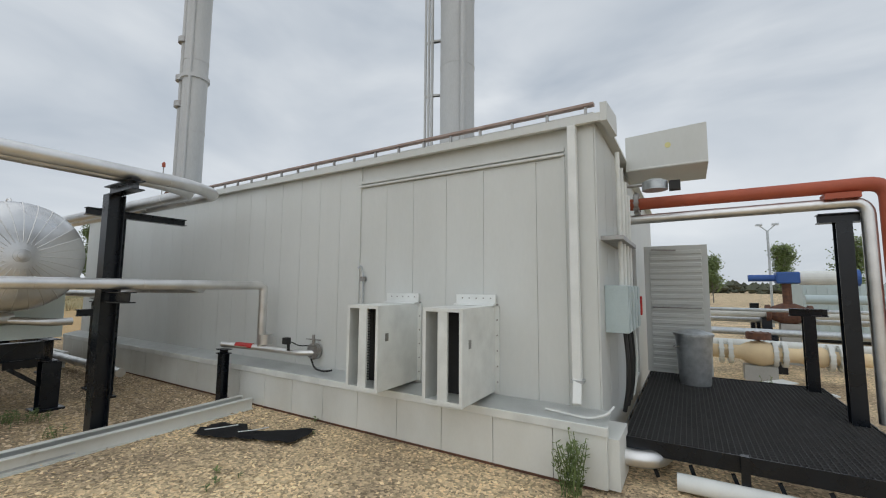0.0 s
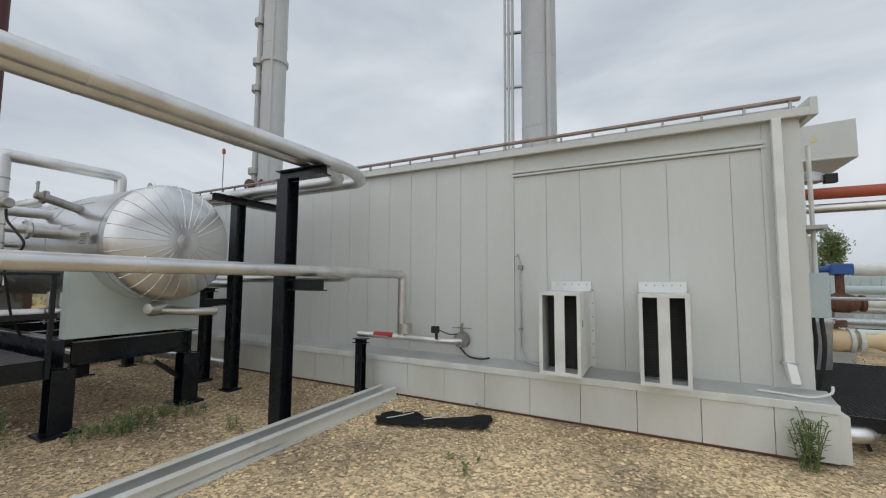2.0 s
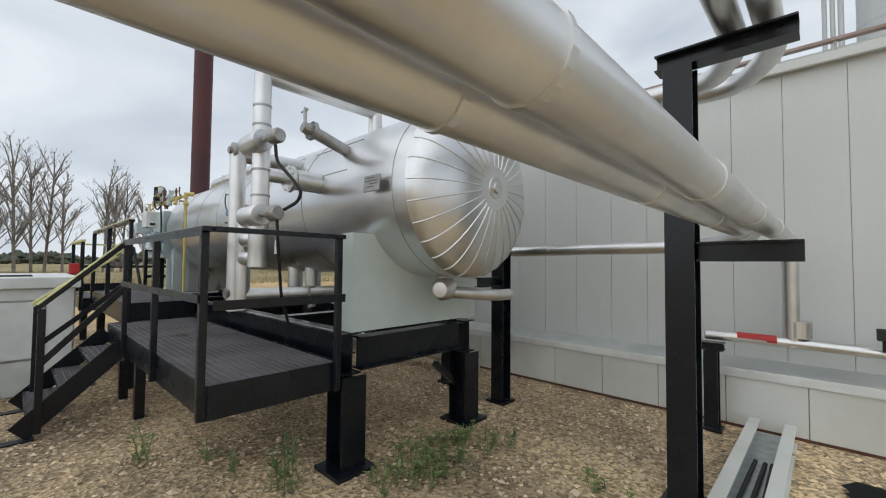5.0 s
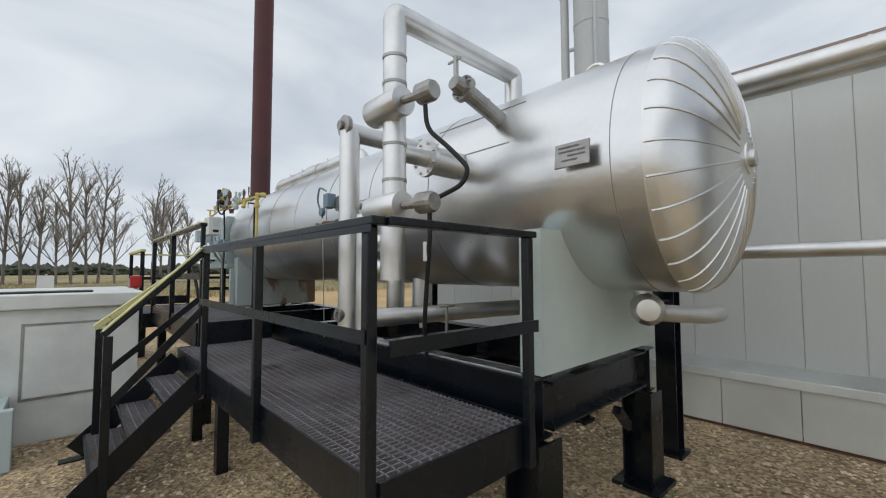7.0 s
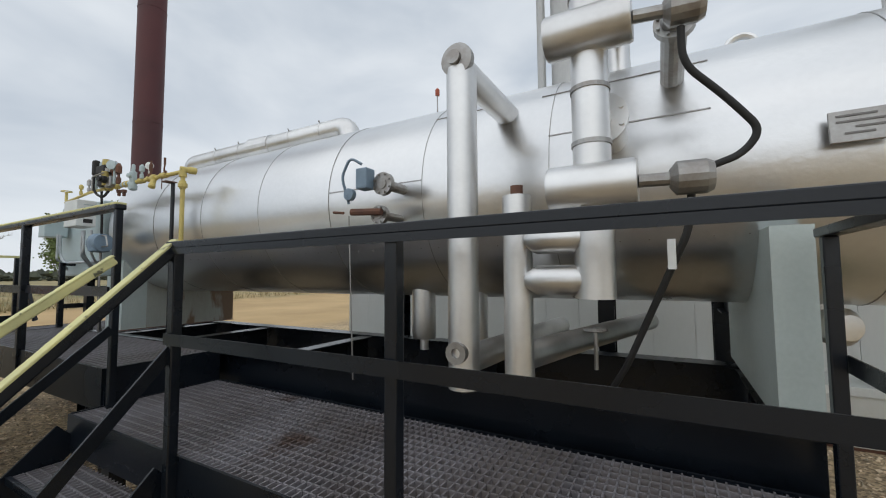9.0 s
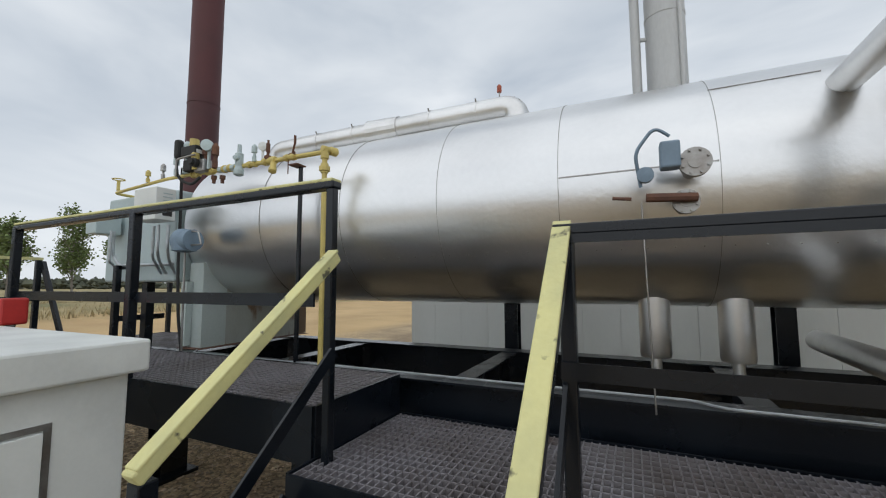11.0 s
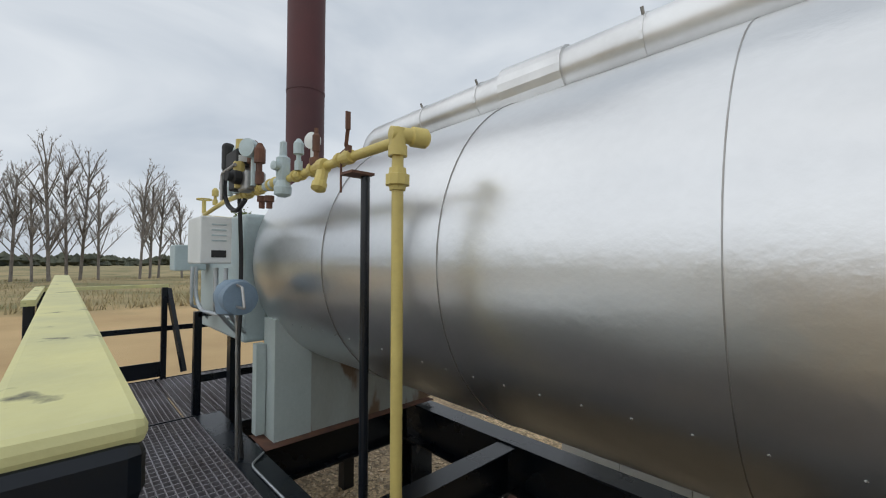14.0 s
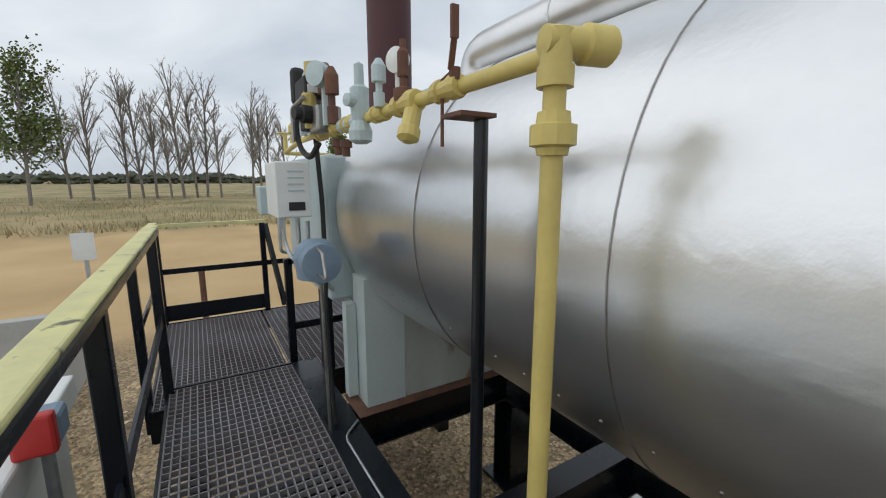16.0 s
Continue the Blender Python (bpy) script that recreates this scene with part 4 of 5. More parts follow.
for x, y in ((-10.7, 0.1), (-9.9, 0.1)):
    part("platform_leg", box(bm_new(), x - 0.04, y - 0.04, 0.0, x + 0.04, y + 0.04, LZ - 0.19), M_BLACK, lp)

up = thing("upper_platform", (-12.3, 0.45, 0), "raised bar-grating walkway with a worn yellow-topped guard rail", "platform")
grating("grating", -13.83, -11.0, 0.15, 0.83, UZ, up, "x")
channel_frame(up, -13.845, -10.98, 0.146, 0.835, UZ, 0.24)
for x in (-11.4, -12.0, -12.7, -13.3):
    part("joist", box(bm_new(), x - 0.04, 0.16, UZ - 0.13, x + 0.04, 0.82, UZ - 0.032), M_BLACK, up)
for x in (-11.1, -13.7):
    part("platform_leg", box(bm_new(), x - 0.05, 0.2, 0.0, x + 0.05, 0.3, UZ - 0.24), M_BLACK, up)
UY, UT = 0.175, 1.99
rail_post(up, -10.912, UY - 0.02, 0.62, UT - 0.045, 0.038)
for x in (-12.35, -13.82):
    rail_post(up, x, UY - 0.03, UZ - 0.2, UT - 0.05, 0.05)
part("top_rail", bar(bm_new(), (-13.85, UY - 0.02, UT - 0.05), (-10.885, UY - 0.02, UT - 0.038), 0.062, 0.034, bev=0.008), M_BLACK, up)
part("rail_paint", bar(bm_new(), (-13.84, UY - 0.02, UT - 0.02), (-10.888, UY - 0.02, UT - 0.018), 0.064, 0.016, bev=0.006), M_YELLOW, up, "chipped yellow paint along the rail top")
part("mid_rail", bar(bm_new(), (-13.82, UY - 0.02, 1.45), (-11.0, UY - 0.02, 1.45), 0.012, 0.06), M_BLACK, up)

ep = thing("burner_platform", (-14.7, 1.2, 0), "rust-brown grating landing in front of the burner end", "platform")
grating("grating", -15.55, -13.87, 0.05, 0.85, EZ, ep, "x")
grating("grating", -15.55, -13.87, 0.87, 2.3, EZ, ep, "y")
channel_frame(ep, -15.57, -13.86, 0.04, 2.31, EZ, 0.2)
for x, y in ((-15.4, 0.2), (-15.4, 2.1), (-14.0, 2.1)):
    part("platform_leg", box(bm_new(), x - 0.05, y - 0.05, 0, x + 0.05, y + 0.05, EZ - 0.2), M_BLACK, ep)
for x, y in ((-15.57, 0.03), (-15.57, 0.92), (-15.57, 2.32), (-14.0, 0.02)):
    rail_post(ep, x, y, EZ - 0.2, EZ + 0.92, 0.05)
part("top_rail", bar(bm_new(), (-15.57, 0.0, EZ + 0.93), (-15.57, 0.95, EZ + 0.93), 0.05, 0.03), M_YELLOW, ep, "yellow rail top")
part("top_rail", bar(bm_new(), (-15.6, 0.02, EZ + 0.94), (-13.9, 0.02, EZ + 0.94), 0.06, 0.035), M_YELLOW, ep, "yellow rail top")
part("mid_rail", bar(bm_new(), (-15.57, 0.05, EZ + 0.50), (-15.57, 2.3, EZ + 0.50), 0.012, 0.05), M_BLACK, ep)
part("mid_rail", bar(bm_new(), (-15.56, 0.02, EZ + 0.45), (-13.9, 0.02, EZ + 0.45), 0.012, 0.05), M_BLACK, ep)
part("kick_plate", box(bm_new(), -15.59, 0.05, EZ + 0.02, -15.58, 0.95, EZ + 0.17), M_BLACK, ep)
part("rail_brace", bar(bm_new(), (-15.56, 0.95, EZ + 0.9), (-15.3, 1.05, EZ + 0.1), 0.04, 0.04), M_BLACK, ep)
rail_post(ep, -13.96, 0.87, EZ, 1.70, 0.05)
part("gate_rail", bar(bm_new(), (-13.96, 0.87, 1.68), (-13.96, 1.3, 1.68), 0.05, 0.03), M_BLACK, ep)
part("gate_rail", bar(bm_new(), (-13.96, 0.87, 1.22), (-13.96, 1.3, 1.22), 0.012, 0.05), M_BLACK, ep)

stair = thing("steel_stair", (-10.37, -0.35, 0), "short black steel stair with grating treads and yellow handrails", "stair")
SX0, SX1 = -10.93, -9.93
for x in (SX0 + 0.01, SX1 - 0.01):
    part("stringer", bar(bm_new(), (x, -0.70, 0.06), (x, -0.02, 0.70), 0.012, 0.16), M_BLACK, stair)
    part("foot_plate", box(bm_new(), x - 0.05, -0.80, 0.0, x + 0.05, -0.60, 0.012), M_BLACK, stair)
for k, z in enumerate((0.19, 0.38, 0.57)):
    y = -0.64 + k * 0.2
    tr = grating("tread", SX0 + 0.03, SX1 - 0.03, y, y + 0.23, z, stair, "y")
    part("nosing", box(bm_new(), SX0 + 0.02, y - 0.02, z - 0.03, SX1 - 0.02, y, z + 0.004), M_BLACK, stair)
for x, foot, top, ye, painted in ((SX1 + 0.02, 1.10, 1.68, -0.03, False), (-10.865, 1.05, 1.645, 0.125, True)):
    y0 = -0.585
    part("newel_post", box(bm_new(), x - 0.025, y0 - 0.025, 0.05, x + 0.025, y0 + 0.025, foot - 0.02, 0.004), M_BLACK, stair)
    part("handrail", bar(bm_new(), (x, y0 - 0.03, foot - 0.01), (x, ye, top - 0.01), 0.05, 0.045, bev=0.008), M_YELLOW if painted else M_BLACK, stair)
    part("handrail_paint", bar(bm_new(), (x, y0 - 0.03, foot + 0.016), (x, ye - 0.01, top + 0.014), 0.052, 0.012, bev=0.004), M_YELLOW, stair, "yellow painted handrail top")
    part("mid_rail", bar(bm_new(), (x, y0, 0.62), (x, ye, 1.24), 0.012, 0.05), M_BLACK, stair)

# ---- yellow gas line and valve train ----
gas = thing("gas_line", (-11.58, 0.86, 0.93), "weathered yellow fuel gas line with valves and regulators", "gas pipe")
GZ = 2.43
part("riser", rod(bm_new(), (-11.58, 0.86, 0.92), (-11.58, 0.86, GZ - 0.03), 0.0175, 16), M_YPIPE, gas, smooth=True)
part("union", lathe(bm_new(), (-11.58, 0.86, 2.265), (0, 0, 1), [(0, 0.018), (0, 0.024), (0.012, 0.026), (0.015, 0.036), (0.045, 0.036), (0.048, 0.027), (0.065, 0.025), (0.065, 0.018)], 10), M_YPIPE, gas)
bm = bm_new()
lathe(bm, (-11.58, 0.86, GZ - 0.065), (0, 0, 1), [(0, 0.018), (0, 0.028), (0.03, 0.028), (0.03, 0.024), (0.08, 0.024), (0.09, 0)], 14)
lathe(bm, (-11.58, 0.86, GZ), (0.25, 1, 0.0), [(-0.026, 0), (-0.022, 0.022), (0.04, 0.024), (0.045, 0.03), (0.09, 0.03), (0.1, 0.02), (0.1, 0)], 14)
part("elbow_fitting", bm, M_YPIPE, gas, smooth=True)
part("run", rod(bm_new(), (-11.58, 0.88, GZ - 0.01), (-12.98, 0.86, GZ - 0.01), 0.0165, 14), M_YPIPE, gas, smooth=True)
part("burner_run", sweep(bm_new(), [(-12.98, 0.86, GZ - 0.01), (-13.3, 0.86, GZ - 0.01), (-14.25, 0.95, GZ - 0.02), (-14.3, 1.3, GZ - 0.02)], 0.014, 12, 0.06), M_YPIPE, gas, smooth=True)


def fitting(x, r, ln, material=M_YPIPE):
    part("fitting", lathe(bm_new(), (x - ln / 2, 0.868, GZ - 0.01), (1, 0, 0), [(0, 0.015), (0, r * 0.85), (ln * 0.12, r), (ln * 0.3, r), (ln * 0.32, r * 0.8), (ln * 0.68, r * 0.8), (ln * 0.7, r), (ln * 0.9, r), (ln, r * 0.85), (ln, 0.015)], 12), material, gas)


fitting(-11.9, 0.026, 0.10)
fitting(-12.1, 0.03, 0.12)
fitting(-12.28, 0.026, 0.09)
fitting(-12.55, 0.03, 0.1)
fitting(-12.75, 0.028, 0.09)
fitting(-12.93, 0.03, 0.09)
part("fitting", rod(bm_new(), (-12.46, 0.868, GZ - 0.01), (-12.64, 0.866, GZ - 0.01), 0.024, 12), M_BOX, gas)
part("strainer_leg", lathe(bm_new(), (-12.06, 0.868, GZ - 0.02), (0.25, -0.35, -1), [(0, 0.022), (0.06, 0.023), (0.065, 0.028), (0.09, 0.028), (0.10, 0.012), (0.10, 0)], 12), M_YPIPE, gas)
bm = bm_new()
rod(bm, (-11.86, 0.86, GZ + 0.0), (-11.86, 0.86, GZ + 0.025), 0.012, 10)
bar(bm, (-11.86, 0.85, GZ + 0.02), (-11.83, 0.84, GZ + 0.075), 0.012, 0.006)
bar(bm, (-11.83, 0.84, GZ + 0.07), (-11.83, 0.84, GZ + 0.13), 0.016, 0.008, up=(1, 0, 0))
part("ball_valve_lever", bm, M_RUST, gas, "rusty lever handle")
bm = bm_new()
lathe(bm, (-12.12, 0.868, GZ + 0.0), (0, 0, 1), [(0, 0.026), (0.03, 0.026), (0.035, 0.01), (0.06, 0.01), (0.06, 0.015), (0.12, 0.015), (0.13, 0.008), (0.15, 0.008), (0.15, 0)], 12)
part("relief_valve", bm, M_RUST, gas, "small rusty relief valve")
bm = bm_new()
lathe(bm, (-12.20, 0.90, GZ + 0.12), (0.4, -1, 0), [(0, 0), (0, 0.034), (0.025, 0.034), (0.03, 0)], 16)
rod(bm, (-12.20, 0.89, GZ), (-12.20, 0.89, GZ + 0.1), 0.008, 8)
part("gauge", bm, M_WHITE, gas, "small white-faced pressure gauge")
bm = bm_new()
lathe(bm, (-12.40, 0.85, GZ - 0.09), (0, 0, 1), [(0, 0.02), (0.01, 0.036), (0.04, 0.038), (0.07, 0.026), (0.11, 0.03), (0.17, 0.03), (0.18, 0.016), (0.24, 0.015), (0.25, 0)], 14)
lathe(bm, (-12.40, 0.85, GZ + 0.04), (0.3, -1, 0), [(0, 0.02), (0.05, 0.02), (0.055, 0)], 12)
part("regulator", bm, M_BOX, gas, "grey-blue gas regulator")
for x, h, mtl in ((-12.78, 0.24, M_RUST), (-12.9, 0.2, M_STEEL), (-13.02, 0.27, M_BOX)):
    part("pilot_valve", lathe(bm_new(), (x, 0.85, GZ), (0, 0, 1), [(0, 0.03), (0.05, 0.03), (0.06, 0.018), (h * 0.5, 0.018), (h * 0.52, 0.03), (h * 0.9, 0.03), (h, 0.015), (h, 0)], 12), mtl, gas)
bm = bm_new()
box(bm, -13.0, 0.78, GZ + 0.12, -12.82, 0.90, GZ + 0.2, 0.008)
box(bm, -12.98, 0.79, GZ - 0.0, -12.88, 0.88, GZ + 0.09, 0.008)
part("actuator", bm, M_RUBBER, gas, "black electric valve actuator")
part("actuator_cap", lathe(bm_new(), (-12.92, 0.84, GZ + 0.2), (0, 0, 1), [(0, 0.035), (0.07, 0.035), (0.075, 0.02), (0.075, 0)], 12), M_YPIPE, gas)
bm = bm_new()
lathe(bm, (-12.72, 0.82, GZ + 0.18), (0.6, -1, 0), [(0, 0), (0, 0.045), (0.035, 0.045), (0.04, 0)], 16)
rod(bm, (-12.72, 0.83, GZ), (-12.72, 0.83, GZ + 0.15), 0.012, 8)
part("gauge", bm, M_BOX, gas, "round grey pressure gauge")
bm = bm_new()
box(bm, -13.10, 0.78, GZ + 0.12, -13.04, 0.84, GZ + 0.28, 0.02)
sweep(bm, [(-13.07, 0.8, GZ + 0.12), (-13.06, 0.79, GZ), (-12.98, 0.79, GZ - 0.08), (-12.86, 0.8, GZ - 0.12), (-12.80, 0.82, GZ - 0.06)], 0.012, 8, 0.05)
part("conduit_fitting", bm, M_RUBBER, gas)
bm = bm_new()
sweep(bm, [(-13.03, 0.77, GZ - 0.04), (-13.03, 0.77, GZ + 0.1), (-12.8, 0.77, GZ + 0.11)], 0.008, 8, 0.03)
part("pilot_tube", bm, M_STEEL, gas)
bm = bm_new()
rod(bm, (-14.2, 0.95, GZ), (-14.2, 0.95, GZ + 0.1), 0.015, 8)
sweep(bm, [(-14.2 + 0.05 * math.cos(t), 0.95 + 0.05 * math.sin(t), GZ + 0.11) for t in np.linspace(0, 2 * math.pi, 13)], 0.006, 6)
part("handwheel", bm, M_YPIPE, gas)

for x, y, h, r, mtl in ((-12.66, 0.84, 0.20, 0.02, M_RUST), (-12.84, 0.80, 0.15, 0.022, M_YPIPE), (-13.14, 0.84, 0.17, 0.018, M_BOX), (-13.35, 0.86, 0.13, 0.016, M_STEEL), (-13.6, 0.88, 0.11, 0.016, M_YPIPE), (-12.24, 0.85, 0.13, 0.016, M_BOX)):
    part("pilot_valve", lathe(bm_new(), (x, y, GZ), (0, 0, 1), [(0, r), (h * 0.3, r), (h * 0.32, r * 0.6), (h * 0.5, r * 0.6), (h * 0.52, r * 1.3), (h * 0.85, r * 1.3), (h, r * 0.5), (h, 0)], 12), mtl, gas)
part("valve_block", box(bm_new(), -12.86, 0.80, GZ - 0.02, -12.74, 0.90, GZ + 0.08, 0.01), M_STEEL, gas, "grey cast shut-off valve block")
part("solenoid", lathe(bm_new(), (-12.82, 0.80, GZ + 0.05), (0.2, -1, 0), [(0, 0.035), (0.04, 0.035), (0.045, 0.025), (0.07, 0.025), (0.07, 0)], 14), M_RUBBER, gas, "black round solenoid coil")
part("name_tag", box(bm_new(), -12.818, 0.79, GZ + 0.135, -12.816, 0.84, GZ + 0.165), M_WHITE, gas)
for x, z in ((-12.60, -0.07), (-12.70, -0.06)):
    part("drip_plug", lathe(bm_new(), (x, 0.866, GZ + z - 0.05), (0, 0, 1), [(0, 0), (0, 0.014), (0.03, 0.014), (0.032, 0.022), (0.06, 0.022)], 10), M_RUST, gas)
sp = thing("pipe_support_post", (-11.92, 0.93, 0.92), "slim black post with a small cross plate holding the gas line", "post")
part("post", rod(bm_new(), (-11.85, 0.922, 0.91), (-11.85, 0.922, 2.355), 0.016, 12), M_BLACK, sp)
part("saddle_plate", box(bm_new(), -11.90, 0.85, 2.357, -11.82, 0.94, 2.366), M_RUST, sp)
part("clamp", sweep(bm_new(), [(-11.91, 0.86, 2.30), (-11.91, 0.86, 2.44), (-11.87, 0.86, 2.45)], 0.004, 6), M_RUST, sp)

# ---- burner end ----
bn = thing("burner_housing", (-13.75, 1.5, EZ), "pale grey burner housing with wiring boxes at the vessel end", "burner")
part("housing", box(bm_new(), -14.4, 0.98, 1.55, -13.32, 2.2, 2.36, 0.02), M_BOX, bn)
part("housing_leg", box(bm_new(), -13.9, 1.05, EZ, -13.82, 1.12, 1.55), M_BLACK, bn)
part("housing_leg", box(bm_new(), -13.9, 2.05, EZ, -13.82, 2.12, 1.55), M_BLACK, bn)
cbx = part("control_box", box(bm_new(), -13.45, 0.70, 2.045, -13.15, 0.86, 2.31, 0.008), M_WHITE, bn, "white control box with a small black label")
part("label", box(bm_new(), -13.149, 0.755, 2.08, -13.146, 0.83, 2.12), M_RUBBER, cbx)
bm = bm_new()
for k in range(4):
    box(bm, -13.149, 0.755, 2.17 + k * 0.03, -13.147, 0.83, 2.178 + k * 0.03)
part("label_lines", bm, M_BOX, cbx)
part("control_box", box(bm_new(), -14.27, 0.745, 1.99, -14.1, 0.95, 2.18, 0.008), M_BOX, bn, "blue-grey junction box")
bm = bm_new()
for k, (x, y) in enumerate(((-13.22, 0.85), (-13.3, 0.82), (-13.4, 0.84), (-14.06, 0.85))):
    sweep(bm, [(x, y, 2.02), (x, y, 1.82 - 0.03 * k), (x - 0.05, y + 0.05, 1.72), (x - 0.1, y + 0.14, 1.62)], 0.012, 8, 0.05)
sweep(bm, [(-13.3, 0.95, 1.7), (-14.0, 0.9, 1.7), (-14.08, 0.88, 1.8), (-14.08, 0.88, 2.02)], 0.014, 8, 0.06)
part("conduit_run", bm, M_GALV, bn, smooth=True)
bm = bm_new()
sweep(bm, [(-13.12, 0.88, 2.5), (-13.16, 0.9, 2.40), (-13.18, 0.92, 2.1), (-13.18, 0.92, 1.75), (-13.14, 0.90, 1.58), (-13.10, 0.895, 1.25), (-13.04, 0.90, 0.95)], 0.012, 8, 0.06)
part("cable_loom", bm, M_RUBBER, bn, smooth=True)
bm = bm_new()
lathe(bm, (-12.95, 0.82, 1.78), (0, 0, 1), [(0, 0.05), (0.01, 0.085), (0.1, 0.095), (0.15, 0.085), (0.18, 0.05), (0.185, 0)], 18)
lathe(bm, (-12.9, 0.82, 1.87), (1, 0, 0), [(-0.1, 0.09), (0.06, 0.085), (0.07, 0)], 18)
part("thermostat_head", bm, M_INSTR, bn, "rounded slate-blue thermostat housing", smooth=True)
bm = bm_new()
sweep(bm, [(-12.86, 0.80, 1.83), (-12.72, 0.80, 1.83), (-12.76, 0.80, 1.93), (-12.84, 0.80, 1.94)], 0.007, 6, 0.01)
part("thermostat_guard", bm, M_STEEL, bn)
part("pull_rod", rod(bm_new(), (-12.97, 0.84, 1.78), (-12.97, 0.85, 0.92), 0.008, 8), M_STEEL, bn)

# ---- stacks ----
fs = thing("flue_stack", (-14.2, 1.76, 2.3), "tall dark maroon painted flue stack of the heater", "stack")
part("shaft", lathe(bm_new(), (-14.2, 1.76, 2.3), (0, 0, 1), [(0, 0.22), (0.06, 0.22), (0.06, 0.168), (8.5, 0.168), (8.5, 0.15)], 32), M_MAROON, fs, smooth=True)

for z in (3.6, 5.2, 6.8):
    part("weld_band", lathe(bm_new(), (-14.2, 1.76, z), (0, 0, 1), [(0, 0.166), (0, 0.172), (0.02, 0.172), (0.02, 0.166)], 32), M_MAROON, fs)


def exhaust_stack(x, y, r, z0, h, pipes, label):
    ob = thing("exhaust_stack", (x, y, z0), label, "stack", "grey exhaust stacks")
    prof = [(0, r + 0.02)]
    z = 0
    while z < h:
        prof += [(z, r), (z + 1.55, r), (z + 1.55, r + 0.006), (z + 1.6, r + 0.006)]
        z += 1.6
    part("shaft", lathe(bm_new(), (x, y, z0), (0, 0, 1), prof, 32), M_STACK, ob, smooth=True)
    for dx, dy, pr in pipes:
        part("side_pipe", rod(bm_new(), (x + dx, y + dy, z0), (x + dx, y + dy, z0 + h), pr, 12), M_STACK, ob, smooth=True)
        bm = bm_new()
        for k in range(1, int(h / 1.3)):
            bar(bm, (x, y, z0 + k * 1.3), (x + dx, y + dy, z0 + k * 1.3), 0.04, 0.04)
        part("standoff", bm, M_STACK, ob)
    return ob


exhaust_stack(-4.33, 7.8, 0.385, BZ + 0.1, 9, ((-0.55, -0.2, 0.035), (-0.64, -0.2, 0.03), (-0.73, -0.2, 0.03), (0.30, -0.3, 0.06)), "tall pale grey exhaust stack with side pipes on the roof")
s3 = exhaust_stack(-9.2, 4.65, 0.24, BZ + 0.1, 9, ((-0.36, -0.1, 0.06), (0.16, -0.2, 0.03)), "grey exhaust stack with a valved side pipe on the roof edge")
part("clamp_ring", lathe(bm_new(), (-9.2, 4.65, 6.2), (0, 0, 1), [(0, 0.24), (0, 0.28), (0.08, 0.28), (0.08, 0.24)], 24), M_STACK, s3)
for z in (3.9, 5.7, 6.3, 7.2):
    part("pipe_flange", flange(bm_new(), (-9.56, 4.55, z), (0, 0, 1), 0.13, 0.12), M_STEEL, s3)
bm = bm_new()
sweep(bm, [(-9.2, 4.4, 3.6), (-9.0, 4.3, 3.62), (-8.95, 4.2, 3.5)], 0.03, 10, 0.08)
flange(bm, (-9.5, 4.4, 3.58), (0, 1, 0), 0.12, 0.08)
part("drain_fitting", bm, M_RUST, s3)
bl = thing("beacon_pole", (-11.65, 5.22, BZ + 0.1), "thin pole with a small amber beacon on the roof", "beacon")
part("pole", rod(bm_new(), (-11.65, 5.22, BZ + 0.1), (-11.65, 5.22, BZ + 1.42), 0.012, 8), M_STEEL, bl)
part("lamp", lathe(bm_new(), (-11.65, 5.22, BZ + 1.42), (0, 0, 1), [(0, 0.04), (0.1, 0.04), (0.13, 0.02), (0.13, 0)], 12), M_RED, bl)

# pipes on the ground behind the vessel
pipe("jacketed_pipe", [(-12.4, 3.2, 1.55), (-8.0, 3.2, 1.55)], 0.06, M_PIPEJ, "aluminium-jacketed pipe running behind the vessel", 0.1, 1.5)
for x in (-10.9, -8.6):
    c = column("pipe_stub_post", x, 3.05, 1.42, 0.14, "short black steel pipe support behind the vessel")
    part("cap", hbeam(bm_new(), (x - 0.2, 3.05, 1.455), (x + 0.2, 3.05, 1.455), 0.12, 0.07), M_BLACK, c)
pipe("jacketed_pipe", [(-11.6, 3.37, 0.24), (-8.4, 3.37, 0.22)], 0.075, M_PIPEJ, "bright banded pipe lying low beyond the skid", 0.1, 0.4)
for x in (-11.3, -9.0):
    solo("pipe_block", box(bm_new(), x - 0.08, 3.27, 0.0, x + 0.08, 3.47, 0.158, 0.006), M_CONC, "small concrete block under the low pipe", "block", "blocks under the low pipe")
hatch = thing("pit_frame", (-12.26, 3.12, 0), "open galvanised pit frame with pipes inside", "pit frame")
for a, b in (((-12.8, 2.62), (-11.72, 2.62)), ((-12.8, 3.62), (-11.72, 3.62)), ((-12.8, 2.665), (-12.8, 3.575)), ((-11.72, 2.665), (-11.72, 3.575)), ((-12.26, 2.665), (-12.26, 3.575))):
    part("frame_bar", bar(bm_new(), (*a, 0.22), (*b, 0.22), 0.09, 0.06, bev=0.004), M_TRIM, hatch)
    if a[0] != -12.26:
        part("side_plate", bar(bm_new(), (*a, 0.095), (*b, 0.095), 0.02, 0.188), M_DARK, hatch)
for y in (2.9, 3.3):
    part("inner_pipe", rod(bm_new(), (-12.75, y, 0.08), (-11.77, y, 0.08), 0.05, 12), M_RUST, hatch)

